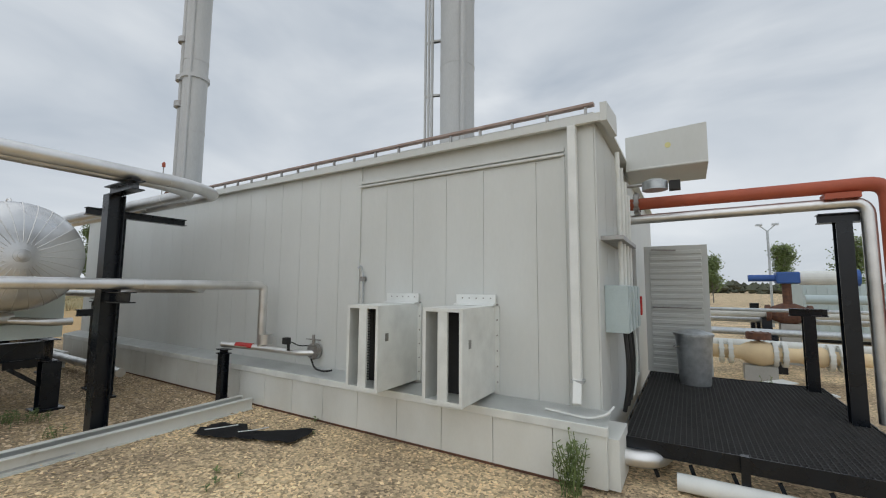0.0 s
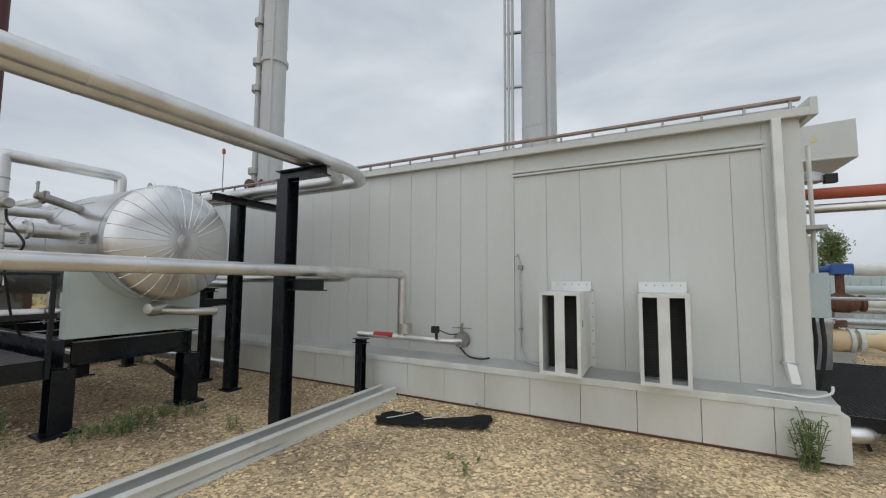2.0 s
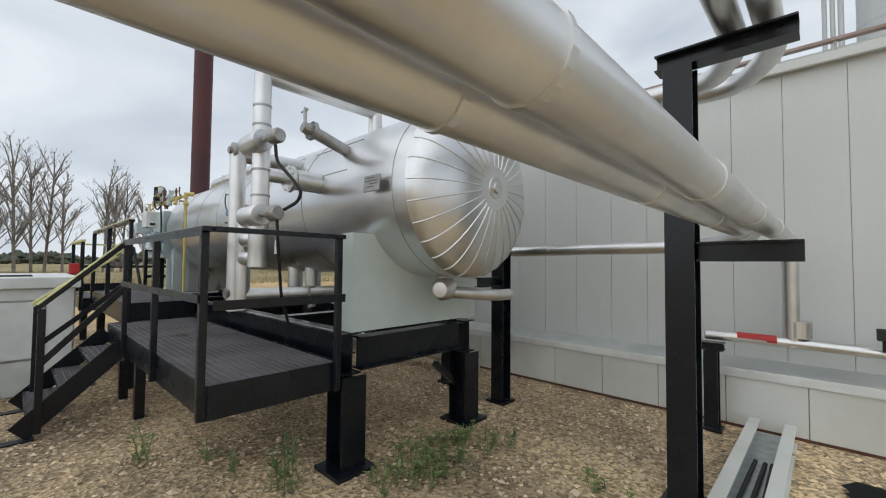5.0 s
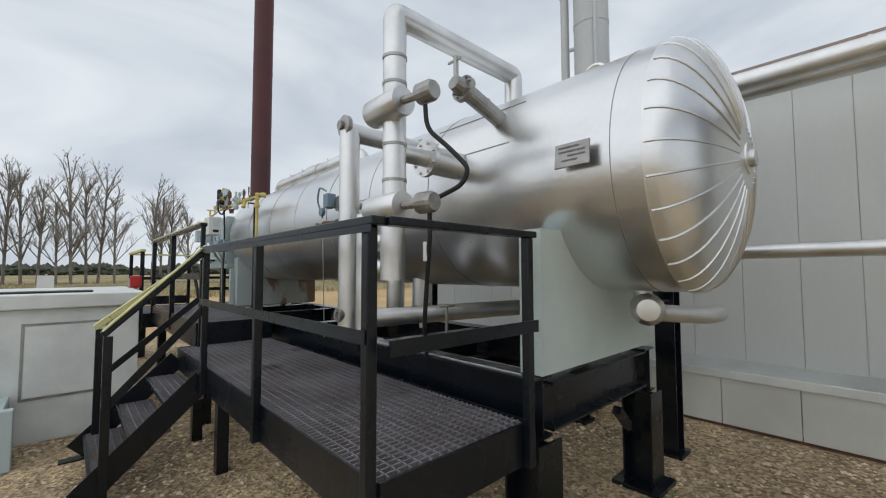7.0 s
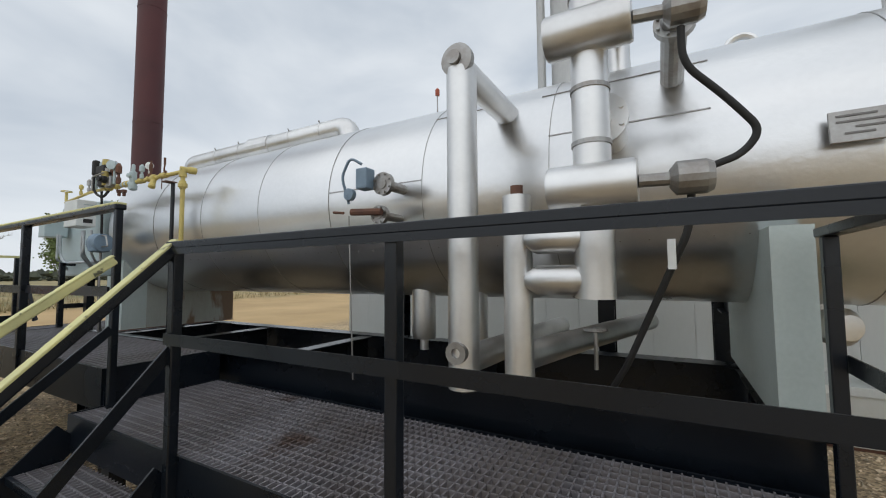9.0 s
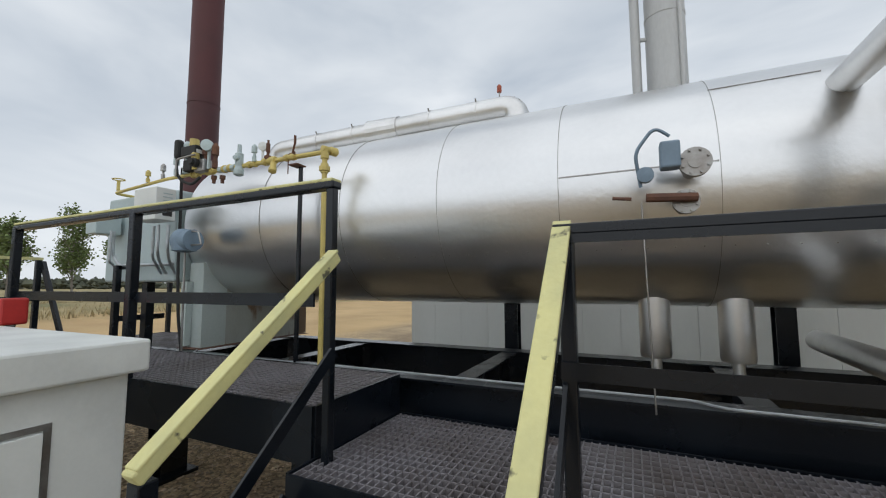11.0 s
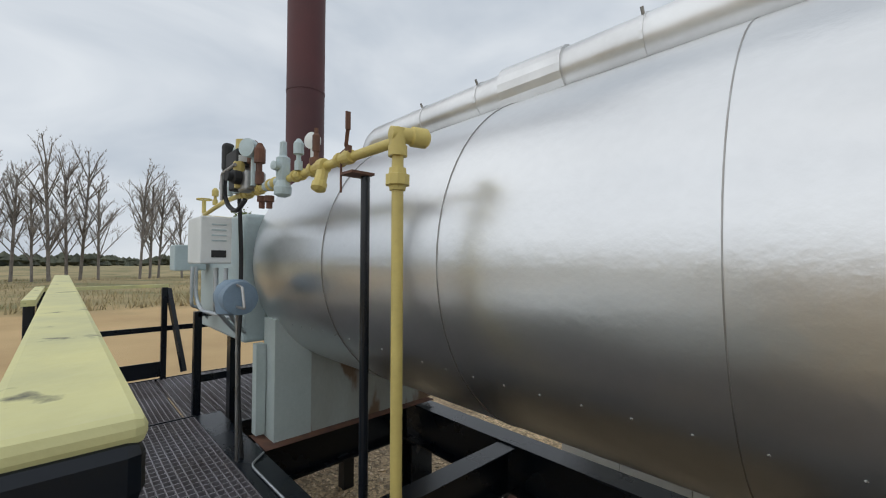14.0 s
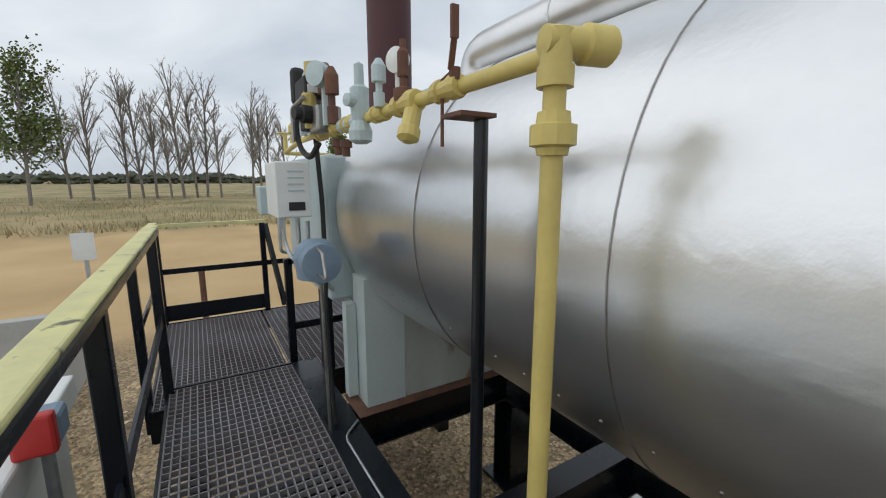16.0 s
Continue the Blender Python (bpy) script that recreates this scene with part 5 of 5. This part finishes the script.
# ---- low box and concrete wall on the road side ----
bx = thing("equipment_box", (-12.3, -1.7, 0), "pale grey metal equipment box with a thick lid and side hatch", "equipment box")
part("body", box(bm_new(), -13.56, -3.25, 0.0, -11.58, -0.25, 1.17, 0.01), M_TRIM, bx)
part("lid", box(bm_new(), -13.61, -3.30, 1.172, -11.53, -0.20, 1.30, 0.012), M_TRIM, bx)
bm = bm_new()
box(bm, -11.578, -1.05, 0.40, -11.560, -0.51, 1.02, 0.004)
part("hatch", bm, M_TRIM, bx, "flush side hatch")
bm = bm_new()
for a in ((-11.579, -1.075, 0.375, -11.572, -1.055, 1.045), (-11.579, -0.505, 0.375, -11.572, -0.485, 1.045), (-11.579, -1.055, 1.025, -11.572, -0.505, 1.045), (-11.579, -1.055, 0.375, -11.572, -0.505, 0.395)):
    box(bm, *a)
part("hatch_frame", bm, M_STEEL, bx)
part("lid_strip", box(bm_new(), -12.1, -1.6, 1.302, -11.8, -0.6, 1.315), M_RUBBER, bx)
sm = thing("concrete_pad_box", (-11.0, -1.5, 0), "low pale blue-grey bin with metal corner posts", "bin")
part("body", box(bm_new(), -11.54, -2.2, 0.0, -11.0, -1.12, 0.40, 0.01), M_CONC, sm)
part("corner_post", box(bm_new(), -11.05, -1.14, 0.0, -10.97, -1.06, 0.46, 0.008), M_BOX, sm)
part("rim", box(bm_new(), -11.54, -2.2, 0.402, -10.99, -1.12, 0.45, 0.008), M_BOX, sm)
cw = thing("concrete_wall", (-15.5, -0.95, 0), "low pale concrete retaining wall beside the road", "wall", kind="structure")
part("segment", box(bm_new(), -17.6, -1.02, 0, -13.46, -0.86, 0.62, 0.01), M_CONC, cw)
part("segment", box(bm_new(), -17.6, -8, 0, -17.44, -1.022, 0.62, 0.01), M_CONC, cw)
lt = thing("warning_lantern", (-12.95, -0.15, 0), "red and grey-green warning lantern on a thin post", "lantern")
part("post", rod(bm_new(), (-12.95, -0.15, 0), (-12.95, -0.15, 1.30), 0.02, 8), M_GALV, lt)
part("body", box(bm_new(), -13.05, -0.22, 1.30, -12.92, -0.10, 1.42, 0.02), M_INSTR, lt)
part("cap", box(bm_new(), -12.918, -0.22, 1.30, -12.87, -0.10, 1.45, 0.012), M_SAFETY, lt)
sg = thing("road_sign", (-19.2, -1.25, 0), "back of a small white road sign on a grey post", "sign")
part("post", box(bm_new(), -19.22, -1.18, 0, -19.17, -1.13, 1.45), M_GALV, sg)
part("plate", box(bm_new(), -19.165, -1.30, 1.0, -19.155, -1.02, 1.42, 0.003), M_WHITE, sg)
mp_ = thing("marker_post", (-17.4, 0.9, 0), "short rusty steel marker post by the road", "post")
part("post", rod(bm_new(), (-17.4, 0.35, 0), (-17.4, 0.35, 1.0), 0.04, 10), M_RUST, mp_)

# ---- east side walkway and yard ----
wk = thing("side_walkway", (0.4, 5.8, 0), "dark bar-grating walkway in front of the end door", "platform")
grating("grating", -0.62, 1.45, 4.35, 7.75, 0.36, wk, "x", "", (0.06, 0.045), M_DARK)
channel_frame(wk, -0.64, 1.47, 4.34, 7.76, 0.36, 0.13)
for k in range(5):
    y = 4.6 + k * 0.75
    part("joist", bar(bm_new(), (-0.6, y, 0.26), (1.44, y, 0.26), 0.06, 0.1), M_BLACK, wk)
bm = bm_new()
box(bm, 0.25, 4.27, 0.0, 0.31, 4.33, 0.38)
for k in range(6):
    bar(bm, (-0.4 + k * 0.3, 4.36, 0.2), (-0.35 + k * 0.3, 4.36, 0.05), 0.03, 0.03, up=(0, 1, 0))
part("front_post", bm, M_BLACK, wk)
for x, y in ((1.38, 4.45), (1.38, 7.6), (-0.55, 7.6)):
    part("platform_leg", box(bm_new(), x - 0.04, y - 0.04, 0, x + 0.04, y + 0.04, 0.23), M_BLACK, wk)
pipe("elbow_pipe", [(-0.62, 4.28, 0.2), (-0.42, 4.28, 0.2), (-0.30, 4.45, 0.2), (-0.30, 5.2, 0.2)], 0.075, M_PIPEJ, "jacketed pipe elbow leaving the plinth", 0.1)
pipe("low_pipe", [(-0.2, 4.25, 0.09), (3.0, 4.25, 0.09)], 0.07, M_TRIM, "pale pipe lying under the walkway edge", 0.1)
door = thing("open_door", (-0.66, 7.58, 0.38), "open ribbed grey metal door with a push bar", "door")
part("leaf", box(bm_new(), -0.66, 7.57, 0.40, 0.22, 7.61, 2.40, 0.004), M_PANEL, door)
for k in range(19):
    z = 0.46 + k * 0.10
    part("rib", box(bm_new(), -0.58, 7.555, z, 0.14, 7.568, z + 0.06, 0.006), M_PANEL, door)
part("push_bar", sweep(bm_new(), [(-0.55, 7.56, 1.42), (-0.55, 7.49, 1.42), (0.1, 7.49, 1.42), (0.1, 7.56, 1.42)], 0.012, 8, 0.02), M_STEEL, door)
part("closer_arm", bar(bm_new(), (-0.55, 7.54, 2.34), (-0.2, 7.54, 2.32), 0.02, 0.02), M_STEEL, door)
tc = thing("trash_can", (-0.02, 7.1, 0.36), "galvanised ribbed steel trash can with a lid", "trash can")
bm = bm_new()
pf = [(0, 0.0), (0, 0.19)]
for k in range(9):
    pf += [(0.04 + k * 0.07, 0.195 + k * 0.004), (0.06 + k * 0.07, 0.201 + k * 0.004)]
part("body", lathe(bm, (-0.02, 7.1, 0.362), (0, 0, 1), pf + [(0.68, 0.24), (0.68, 0)], 28), M_GALV, tc, smooth=True)
part("lid", lathe(bm_new(), (-0.02, 7.1, 1.045), (0, 0, 1), [(0, 0), (0, 0.255), (0.03, 0.255), (0.04, 0.23), (0.08, 0.1), (0.085, 0)], 28), M_GALV, tc, smooth=True)
part("handle", sweep(bm_new(), [(-0.2, 6.93, 0.9), (-0.24, 6.9, 0.88), (-0.28, 6.97, 0.88), (-0.25, 7.02, 0.9)], 0.008, 6, 0.02), M_STEEL, tc)
for k in range(4):
    y = 4.42 + k * 0.26
    eb = thing("electrical_box", (-0.62, y, 1.3), "pale blue-grey electrical enclosure on the end wall", "electrical box", "electrical boxes on the end wall")
    ebb = part("body", box(bm_new(), -0.764, y, 1.28, -0.55, y + 0.2, 1.74, 0.006), M_BOX, eb)
    ebd = part("door", box(bm_new(), -0.549, y + 0.008, 1.29, -0.54, y + 0.192, 1.73, 0.003), M_BOX, ebb)
    part("conduit", rod(bm_new(), (-0.62, y + 0.1, 1.74), (-0.62, y + 0.1, 3.1 - 0.1 * k), 0.022, 10), M_TRIM, eb)
    part("cable", sweep(bm_new(), [(-0.6, y + 0.1, 1.28), (-0.58, y + 0.1, 1.0), (-0.60, y + 0.16, 0.7), (-0.64, y + 0.2, 0.5)], 0.02 if k < 2 else 0.012, 8, 0.1), M_RUBBER if k < 3 else M_TRIM, eb)
part("alarm_handle", box(bm_new(), -0.6, 5.50, 1.4, -0.53, 5.56, 1.62, 0.006), M_SAFETY, eb, "red isolator handle")
part("strut", box(bm_new(), -0.764, 4.3, 2.18, -0.56, 5.4, 2.22), M_STEEL, eb)
hd = thing("intake_hood", (-0.2, 6.2, 3.24), "pale grey sheet-metal intake hood jutting from the end wall", "hood")
bm = bm_new()
f = bm.faces.new([bm.verts.new(p) for p in ((-0.69, 5.86, 3.24), (0.22, 5.86, 3.24), (0.22, 5.86, 3.74), (-0.69, 5.86, 3.70))])
e = bmesh.ops.extrude_face_region(bm, geom=[f])
bmesh.ops.translate(bm, vec=(0, 0.9, 0), verts=[q for q in e["geom"] if isinstance(q, bmesh.types.BMVert)])
part("shell", bm, M_PANEL, hd)
part("edge_strip", box(bm_new(), -0.66, 5.852, 3.25, 0.22, 5.858, 3.27), M_TRIM, hd)
part("round_plate", lathe(bm_new(), (-0.2, 5.858, 3.52), (0, -1, 0), [(0, 0.035), (0.004, 0.035), (0.004, 0)], 16), M_YELLOW, hd, "small round yellow sticker")
rp = thing("red_pipe", (-0.68, 5.9, 2.75), "brick-red painted pipe on a black support turning down", "pipe")
part("tube", sweep(bm_new(), [(-0.7, 5.9, 2.80), (1.72, 5.9, 2.80), (1.72, 5.9, 0.4)], 0.075, 18, 0.16), M_RED, rp, smooth=True)
part("flange", flange(bm_new(), (-0.58, 5.9, 2.80), (1, 0, 0), 0.15, 0.05, 10), M_STEEL, rp)
part("clamp", box(bm_new(), 1.22, 5.8, 2.66, 1.5, 6.0, 2.72), M_RED, rp)
pipe("return_pipe", [(-0.7, 5.9, 2.60), (1.56, 5.9, 2.62), (1.56, 5.9, 0.4)], 0.06, M_PIPEJ, "silver jacketed pipe under the red one", 0.14, 0.6)
for x, y, z1 in ((1.37, 5.95, 2.42), (1.33, 7.5, 1.35)):
    c = column("walkway_column", x, y, z1, 0.13, "black steel column beside the walkway")
    part("cap", hbeam(bm_new(), (x - 0.2, y, z1 + 0.05), (x + 0.2, y, z1 + 0.05), 0.14, 0.1), M_BLACK, c)
lf = thing("wall_lamp", (-0.4, 5.5, 2.9), "round grey bulkhead lamp with a black junction box", "lamp")
part("bracket", rod(bm_new(), (-0.69, 5.6, 2.98), (-0.35, 5.6, 2.98), 0.02, 8), M_STEEL, lf)
part("shade", lathe(bm_new(), (-0.35, 5.6, 2.90), (0, 0, 1), [(0, 0.14), (0.1, 0.14), (0.13, 0.08), (0.13, 0)], 18), M_GALV, lf, smooth=True)
part("box", box(bm_new(), -0.2, 5.55, 2.88, -0.08, 5.65, 2.99), M_RUBBER, lf)
lr = thing("guard_rail", (1, 9.4, 0), "long silver guard rail pipe beyond the walkway", "rail")
part("rail", rod(bm_new(), (-0.5, 9.2, 1.35), (6, 9.2, 1.35), 0.03, 10), M_GALV, lr)
for x in (0.2, 2.6, 5.0):
    part("post", rod(bm_new(), (x, 9.2, 0), (x, 9.2, 1.35), 0.03, 10), M_GALV, lr)
# pipe yard beyond
for k, (y, z, r, m_) in enumerate(((12.5, 1.15, 0.11, M_TRIM), (13.4, 0.95, 0.09, M_GALV), (11.0, 0.55, 0.10, M_TRIM), (14.5, 1.45, 0.12, M_BOX), (11.8, 0.75, 0.08, M_GALV))):
    pipe("yard_pipe", [(0.2 if k != 3 else 2.6, y, z), (9, y, z)], r, m_, "pale pipe on low supports in the yard", 0.1, 0, "pipes in the far yard")
    yp = thing("pipe_support", (1.5, y, 0), "low dark steel pipe support", "support", "supports in the far yard")
    part("legs", box(bm_new(), 1.4, y - 0.1, 0, 1.6, y + 0.1, z - r), M_BLACK, yp)
    yq = thing("pipe_support", (5.5, y, 0), "low dark steel pipe support", "support", "supports in the far yard")
    part("legs", box(bm_new(), 5.4, y - 0.1, 0, 5.6, y + 0.1, z - r), M_BLACK, yq)
vv = thing("yard_valve", (1.0, 10.0, 0), "buried-line gate valve with bolted flanges and a rusty bonnet", "valve")
bm = bm_new()
lathe(bm, (0.25, 10.0, 0.5), (1, 0, 0), [(0, 0.13), (0.5, 0.13), (0.62, 0.2), (0.8, 0.25), (0.98, 0.2), (1.1, 0.13), (1.4, 0.13), (1.5, 0.18), (1.7, 0.18), (1.8, 0.12), (2.4, 0.12)], 22)
part("body", bm, M_STONE, vv, "tan valve body", smooth=True)
for x in (0.45, 0.6, 1.28, 1.42, 2.05, 2.2):
    part("flange", flange(bm_new(), (x, 10.0, 0.5), (1, 0, 0), 0.23, 0.07), M_TRIM, vv)
part("bonnet", flange(bm_new(), (1.05, 10.0, 0.83), (0, 0, 1), 0.2, 0.12), M_RUST, vv, "rusty bonnet flange")
part("pier", box(bm_new(), 0.8, 9.85, 0, 1.3, 10.15, 0.28), M_CONC, vv)
av = thing("actuated_valve", (1.9, 12.5, 0), "pipeline valve with a blue pneumatic actuator on top", "valve")
part("valve_body", lathe(bm_new(), (1.5, 12.5, 1.15), (1, 0, 0), [(0, 0.2), (0.08, 0.2), (0.1, 0.15), (0.3, 0.24), (0.55, 0.24), (0.75, 0.15), (0.77, 0.2), (0.85, 0.2)], 20), M_RUST, av)
part("stem", rod(bm_new(), (1.92, 12.5, 1.3), (1.92, 12.5, 1.9), 0.09, 12), M_RUST, av)
part("actuator_box", box(bm_new(), 1.72, 12.3, 1.85, 2.15, 12.7, 2.12, 0.03), M_BLUE, av, "blue actuator housing")
part("actuator_cylinder", rod(bm_new(), (2.15, 12.5, 1.98), (3.1, 12.5, 1.98), 0.16, 18), M_TRIM, av)
part("cylinder_cap", rod(bm_new(), (3.1, 12.5, 1.98), (3.16, 12.5, 1.98), 0.19, 18), M_BLUE, av)
part("spring_tube", rod(bm_new(), (1.2, 12.5, 1.98), (1.72, 12.5, 1.98), 0.08, 14), M_BLUE, av)
part("pier", box(bm_new(), 1.75, 12.35, 0, 2.1, 12.65, 0.92), M_CONC, av)
ct = thing("site_container", (6.4, 20, 0), "pale blue-grey steel site container in the far yard", "container")
part("body", box(bm_new(), 3.2, 18, 0.1, 9.5, 20.5, 1.9, 0.02), M_BOX, ct)
bm = bm_new()
for k in range(24):
    box(bm, 3.3 + k * 0.26, 17.97, 0.2, 3.42 + k * 0.26, 17.998, 1.8)
part("corrugation", bm, M_BOX, ct)
part("skids", box(bm_new(), 3.2, 18.2, 0, 9.5, 20.3, 0.098), M_BLACK, ct)
yl = thing("yard_lamp", (3.2, 24, 0), "thin yard lamp pole with twin heads", "lamp")
part("pole", rod(bm_new(), (3.2, 24, 0), (3.2, 24, 4.4), 0.05, 8), M_GALV, yl)
bm = bm_new()
for d in (-1, 1):
    bar(bm, (3.2, 24, 4.4), (3.2 + d * 0.3, 24, 4.7), 0.05, 0.05)
    box(bm, 3.2 + d * 0.3 - 0.12, 23.9, 4.68, 3.2 + d * 0.3 + 0.12, 24.1, 4.76)
part("heads", bm, M_GALV, yl)
sc = thing("sheet_scrap", (0.6, 8.5, 0), "bent scraps of white sheet metal on the ground", "scrap")
rng = random.Random(11)
for k in range(6):
    part("sheet", box(bm_new(), -0.35, -0.12, 0, 0.35, 0.12, 0.02, 0, pose(0.3 + k * 0.22, 8.2 + rng.random() * 0.9, 0.03 + 0.025 * k, rng.uniform(-4, 4), rng.uniform(-4, 4), rng.uniform(0, 90))), M_WHITE if k % 3 else M_DARK, sc)


# ---- plants ----
def weed(x, y, h, stems, seed, label):
    rng = random.Random(seed)
    ob = thing("weed", (x, y, 0), label, "plant", "weeds on the gravel")
    bs, bl_ = bm_new(), bm_new()
    spread = 0.07 if h > 0.24 else 0.22
    for k in range(stems):
        a, ln = rng.uniform(0, 6.28), h * rng.uniform(0.55, 1.0)
        p0 = Vector((x + rng.uniform(-1, 1) * spread, y + rng.uniform(-1, 1) * spread, 0))
        p2 = p0 + Vector((math.cos(a) * ln * 0.25, math.sin(a) * ln * 0.25, ln))
        p1 = (p0 + p2) / 2 + Vector((0, 0, ln * 0.1))
        sweep(bs, [p0, p1, p2], 0.0035, 5)
        for j in range(int(7 + 16 * h)):
            t = rng.uniform(0.15, 1)
            p = p0.lerp(p2, t)
            b = rng.uniform(0, 6.28)
            d = Vector((math.cos(b), math.sin(b), rng.uniform(0.1, 0.8))).normalized()
            s = d.cross(Vector((0, 0, 1))).normalized()
            q = rng.uniform(0.035, 0.065)
            vs = [bl_.verts.new(v) for v in (p, p + d * q * 0.5 + s * q * 0.2, p + d * q + Vector((0, 0, -0.006)), p + d * q * 0.5 - s * q * 0.2)]
            bl_.faces.new(vs)
    tagged(part("stems", bs, M_LEAF, ob), kind="stuff")
    tagged(part("leaves", bl_, M_LEAF, ob), kind="stuff")


weed(-0.95, 3.72, 0.5, 30, 1, "leafy green weed against the plinth corner")
weed(-7.70, 0.48, 0.34, 9, 2, "leafy green weed beside the skid leg")
weed(-7.35, 1.6, 0.15, 26, 3, "low green weed clump under the vessel end")
weed(-7.22, 1.9, 0.15, 22, 4, "low green weed clump under the vessel end")
weed(-7.28, 1.1, 0.14, 14, 5, "low green weed clump in the gravel")
weed(-8.80, -0.05, 0.26, 6, 6, "small green weed sprouting in the gravel")
weed(-7.12, 1.35, 0.15, 22, 12, "low green weed clump under the vessel end")
weed(-8.33, 0.2, 0.16, 6, 13, "small green weed sprouting in the gravel")
weed(1.0, 8.6, 0.35, 9, 7, "green weed beside scrap sheets")
weed(-4.0, 3.75, 0.08, 4, 8, "tiny weed tuft in the gravel")
weed(-6.2, 1.9, 0.12, 6, 9, "small weed tuft beside the cable channel")
weed(-3.6, 2.3, 0.07, 4, 10, "tiny weed tuft in the gravel")


def tree(x, y, h, seed, leafy, z=0.3):
    rng = random.Random(seed)
    ob = thing("tree", (x, y, z), "bare grey spring tree with fine upright twigs" if not leafy else "tree with sparse fresh green leaves", "tree", "trees beyond the road")
    bt, bc = bm_new(), bm_new()
    twigs, leaves = [], []

    def limb(a, d, ln, r, depth):
        b = a + d * ln
        if depth < 2:
            lathe(bt, a, d, [(0, r), (ln, r * 0.6)], 7)
        else:
            twigs.append((a, b, r))
        if depth >= 3:
            if leafy:
                for _ in range(3):
                    leaves.append(a.lerp(b, rng.random()) + Vector((rng.gauss(0, 0.28), rng.gauss(0, 0.28), rng.gauss(0, 0.28))))
            return
        for k in range(8 if depth else 22):
            t = rng.uniform(0.25, 1.0) if depth else rng.uniform(0.22, 1.0)
            q = rng.uniform(0, 6.28)
            tilt = rng.uniform(0.3, 0.95)
            u = d.orthogonal().normalized()
            v = d.cross(u)
            nd = (d * math.cos(tilt) + (u * math.cos(q) + v * math.sin(q)) * math.sin(tilt))
            nd = (nd + Vector((0, 0, 0.35))).normalized()
            limb(a + d * ln * t, nd, ln * rng.uniform(0.22, 0.42) * (1.15 - 0.5 * t if depth == 0 else 1), max(r * 0.4, 0.022), depth + 1)

    limb(Vector((x, y, z - 0.2)), Vector((rng.uniform(-0.05, 0.05), rng.uniform(-0.05, 0.05), 1)).normalized(), h * 0.8, h * 0.009 + 0.02, 0)
    part("trunk", bt, M_BARK, ob)
    for a, b, r in twigs:
        d = (b - a).normalized()
        u = d.orthogonal().normalized() * max(r * 0.7, 0.015)
        v = d.cross(u)
        lo = [bc.verts.new(a + w) for w in (u, -u * 0.5 + v * 0.87, -u * 0.5 - v * 0.87)]
        tip = bc.verts.new(b)
        for k in range(3):
            bc.faces.new((lo[k], lo[(k + 1) % 3], tip))
    if leafy:
        bf = bm_new()
        for p in leaves:
            s = rng.uniform(0.06, 0.13)
            u = Vector((rng.gauss(0, 1), rng.gauss(0, 1), rng.gauss(0, 1))).normalized()
            v = u.orthogonal().normalized()
            bf.faces.new([bf.verts.new(p + w * s) for w in (u, v, -u, -v)])
        part("leaves", bf, M_LEAF, ob)
    part("crown", bc, M_TWIG, ob)


for k, (y, h) in enumerate(((-5.2, 12.5), (-2.9, 11.5), (-0.6, 13), (1.4, 12.5), (5.6, 11.5), (7.4, 11), (0.5, 12), (-7.4, 11), (-4.0, 12), (2.6, 10.5), (-9.5, 11), (9.2, 10), (-1.6, 9.5), (6.6, 12))):
    tree(-61 + (k * 37 % 5) * 0.8, y, h, 20 + k, False)
for k, (x, y, h) in enumerate(((-50, -9.5, 11), (-54, -13, 10), (-60, 20, 9), (-62, 25, 10), (-58, 30, 9), (-45, 27, 8), (-56, 14, 7))):
    tree(x, y, h, 40 + k, True)
for k, (x, y, h) in enumerate(((2.5, 60, 6), (9, 58, 7), (13, 52, 7), (-3, 62, 6))):
    tree(x, y, h, 60 + k, True, 0.0)


def far_woods():
    """A distant belt of woodland all round, made of many small clumps."""
    rng = np.random.default_rng(9)
    verts, faces = [], []
    base = [(0, 0, 1), (1, 0, 0), (0, 1, 0), (-1, 0, 0), (0, -1, 0), (0, 0, -0.6)]
    tri = [(0, 1, 2), (0, 2, 3), (0, 3, 4), (0, 4, 1), (5, 2, 1), (5, 3, 2), (5, 4, 3), (5, 1, 4)]
    for i in range(9000):
        a = rng.uniform(0, 6.283)
        d = rng.uniform(190, 240)
        h = (3.2 + 2.0 * noise.noise((a * 14, 0, 0)) + 1.2 * noise.noise((a * 60, 1, 0))) * rng.random() ** 0.6
        s = rng.uniform(0.7, 2.0)
        o = len(verts)
        verts.extend((-8 + d * math.cos(a) + v[0] * s * rng.uniform(0.6, 1.4), d * math.sin(a) + v[1] * s, max(-0.5, h + v[2] * s)) for v in base)
        faces.extend((p + o, q + o, r + o) for p, q, r in tri)
    me = bpy.data.meshes.new("far_woods")
    me.from_pydata(verts, [], faces)
    me.materials.append(M_WOOD)
    tagged(new("far_woods", me), "distant belt of dull green woodland on the horizon", "woods", kind="stuff")


far_woods()


def dry_grass():
    rng = np.random.default_rng(4)
    verts, faces = [], []
    for i in range(26000):
        x, y = -31 - 34 * rng.random() ** 1.3, rng.uniform(-30, 40)
        h, a = rng.uniform(0.0, 0.25), rng.uniform(0, 6.28)
        z = 0.1
        o = len(verts)
        w = rng.uniform(0.02, 0.06)
        verts.extend(((x - w * math.cos(a), y - w * math.sin(a), z), (x + w * math.cos(a), y + w * math.sin(a), z), (x + rng.normal(0, 0.12), y + rng.normal(0, 0.12), z + h + 0.25)))
        faces.append((o, o + 1, o + 2))
    me = bpy.data.meshes.new("dry_grass")
    me.from_pydata(verts, [], faces)
    me.materials.append(M_DRY)
    tagged(new("dry_grass", me), "pale dry grass beyond the sand road", "grass", kind="stuff")


dry_grass()
build_gravel()
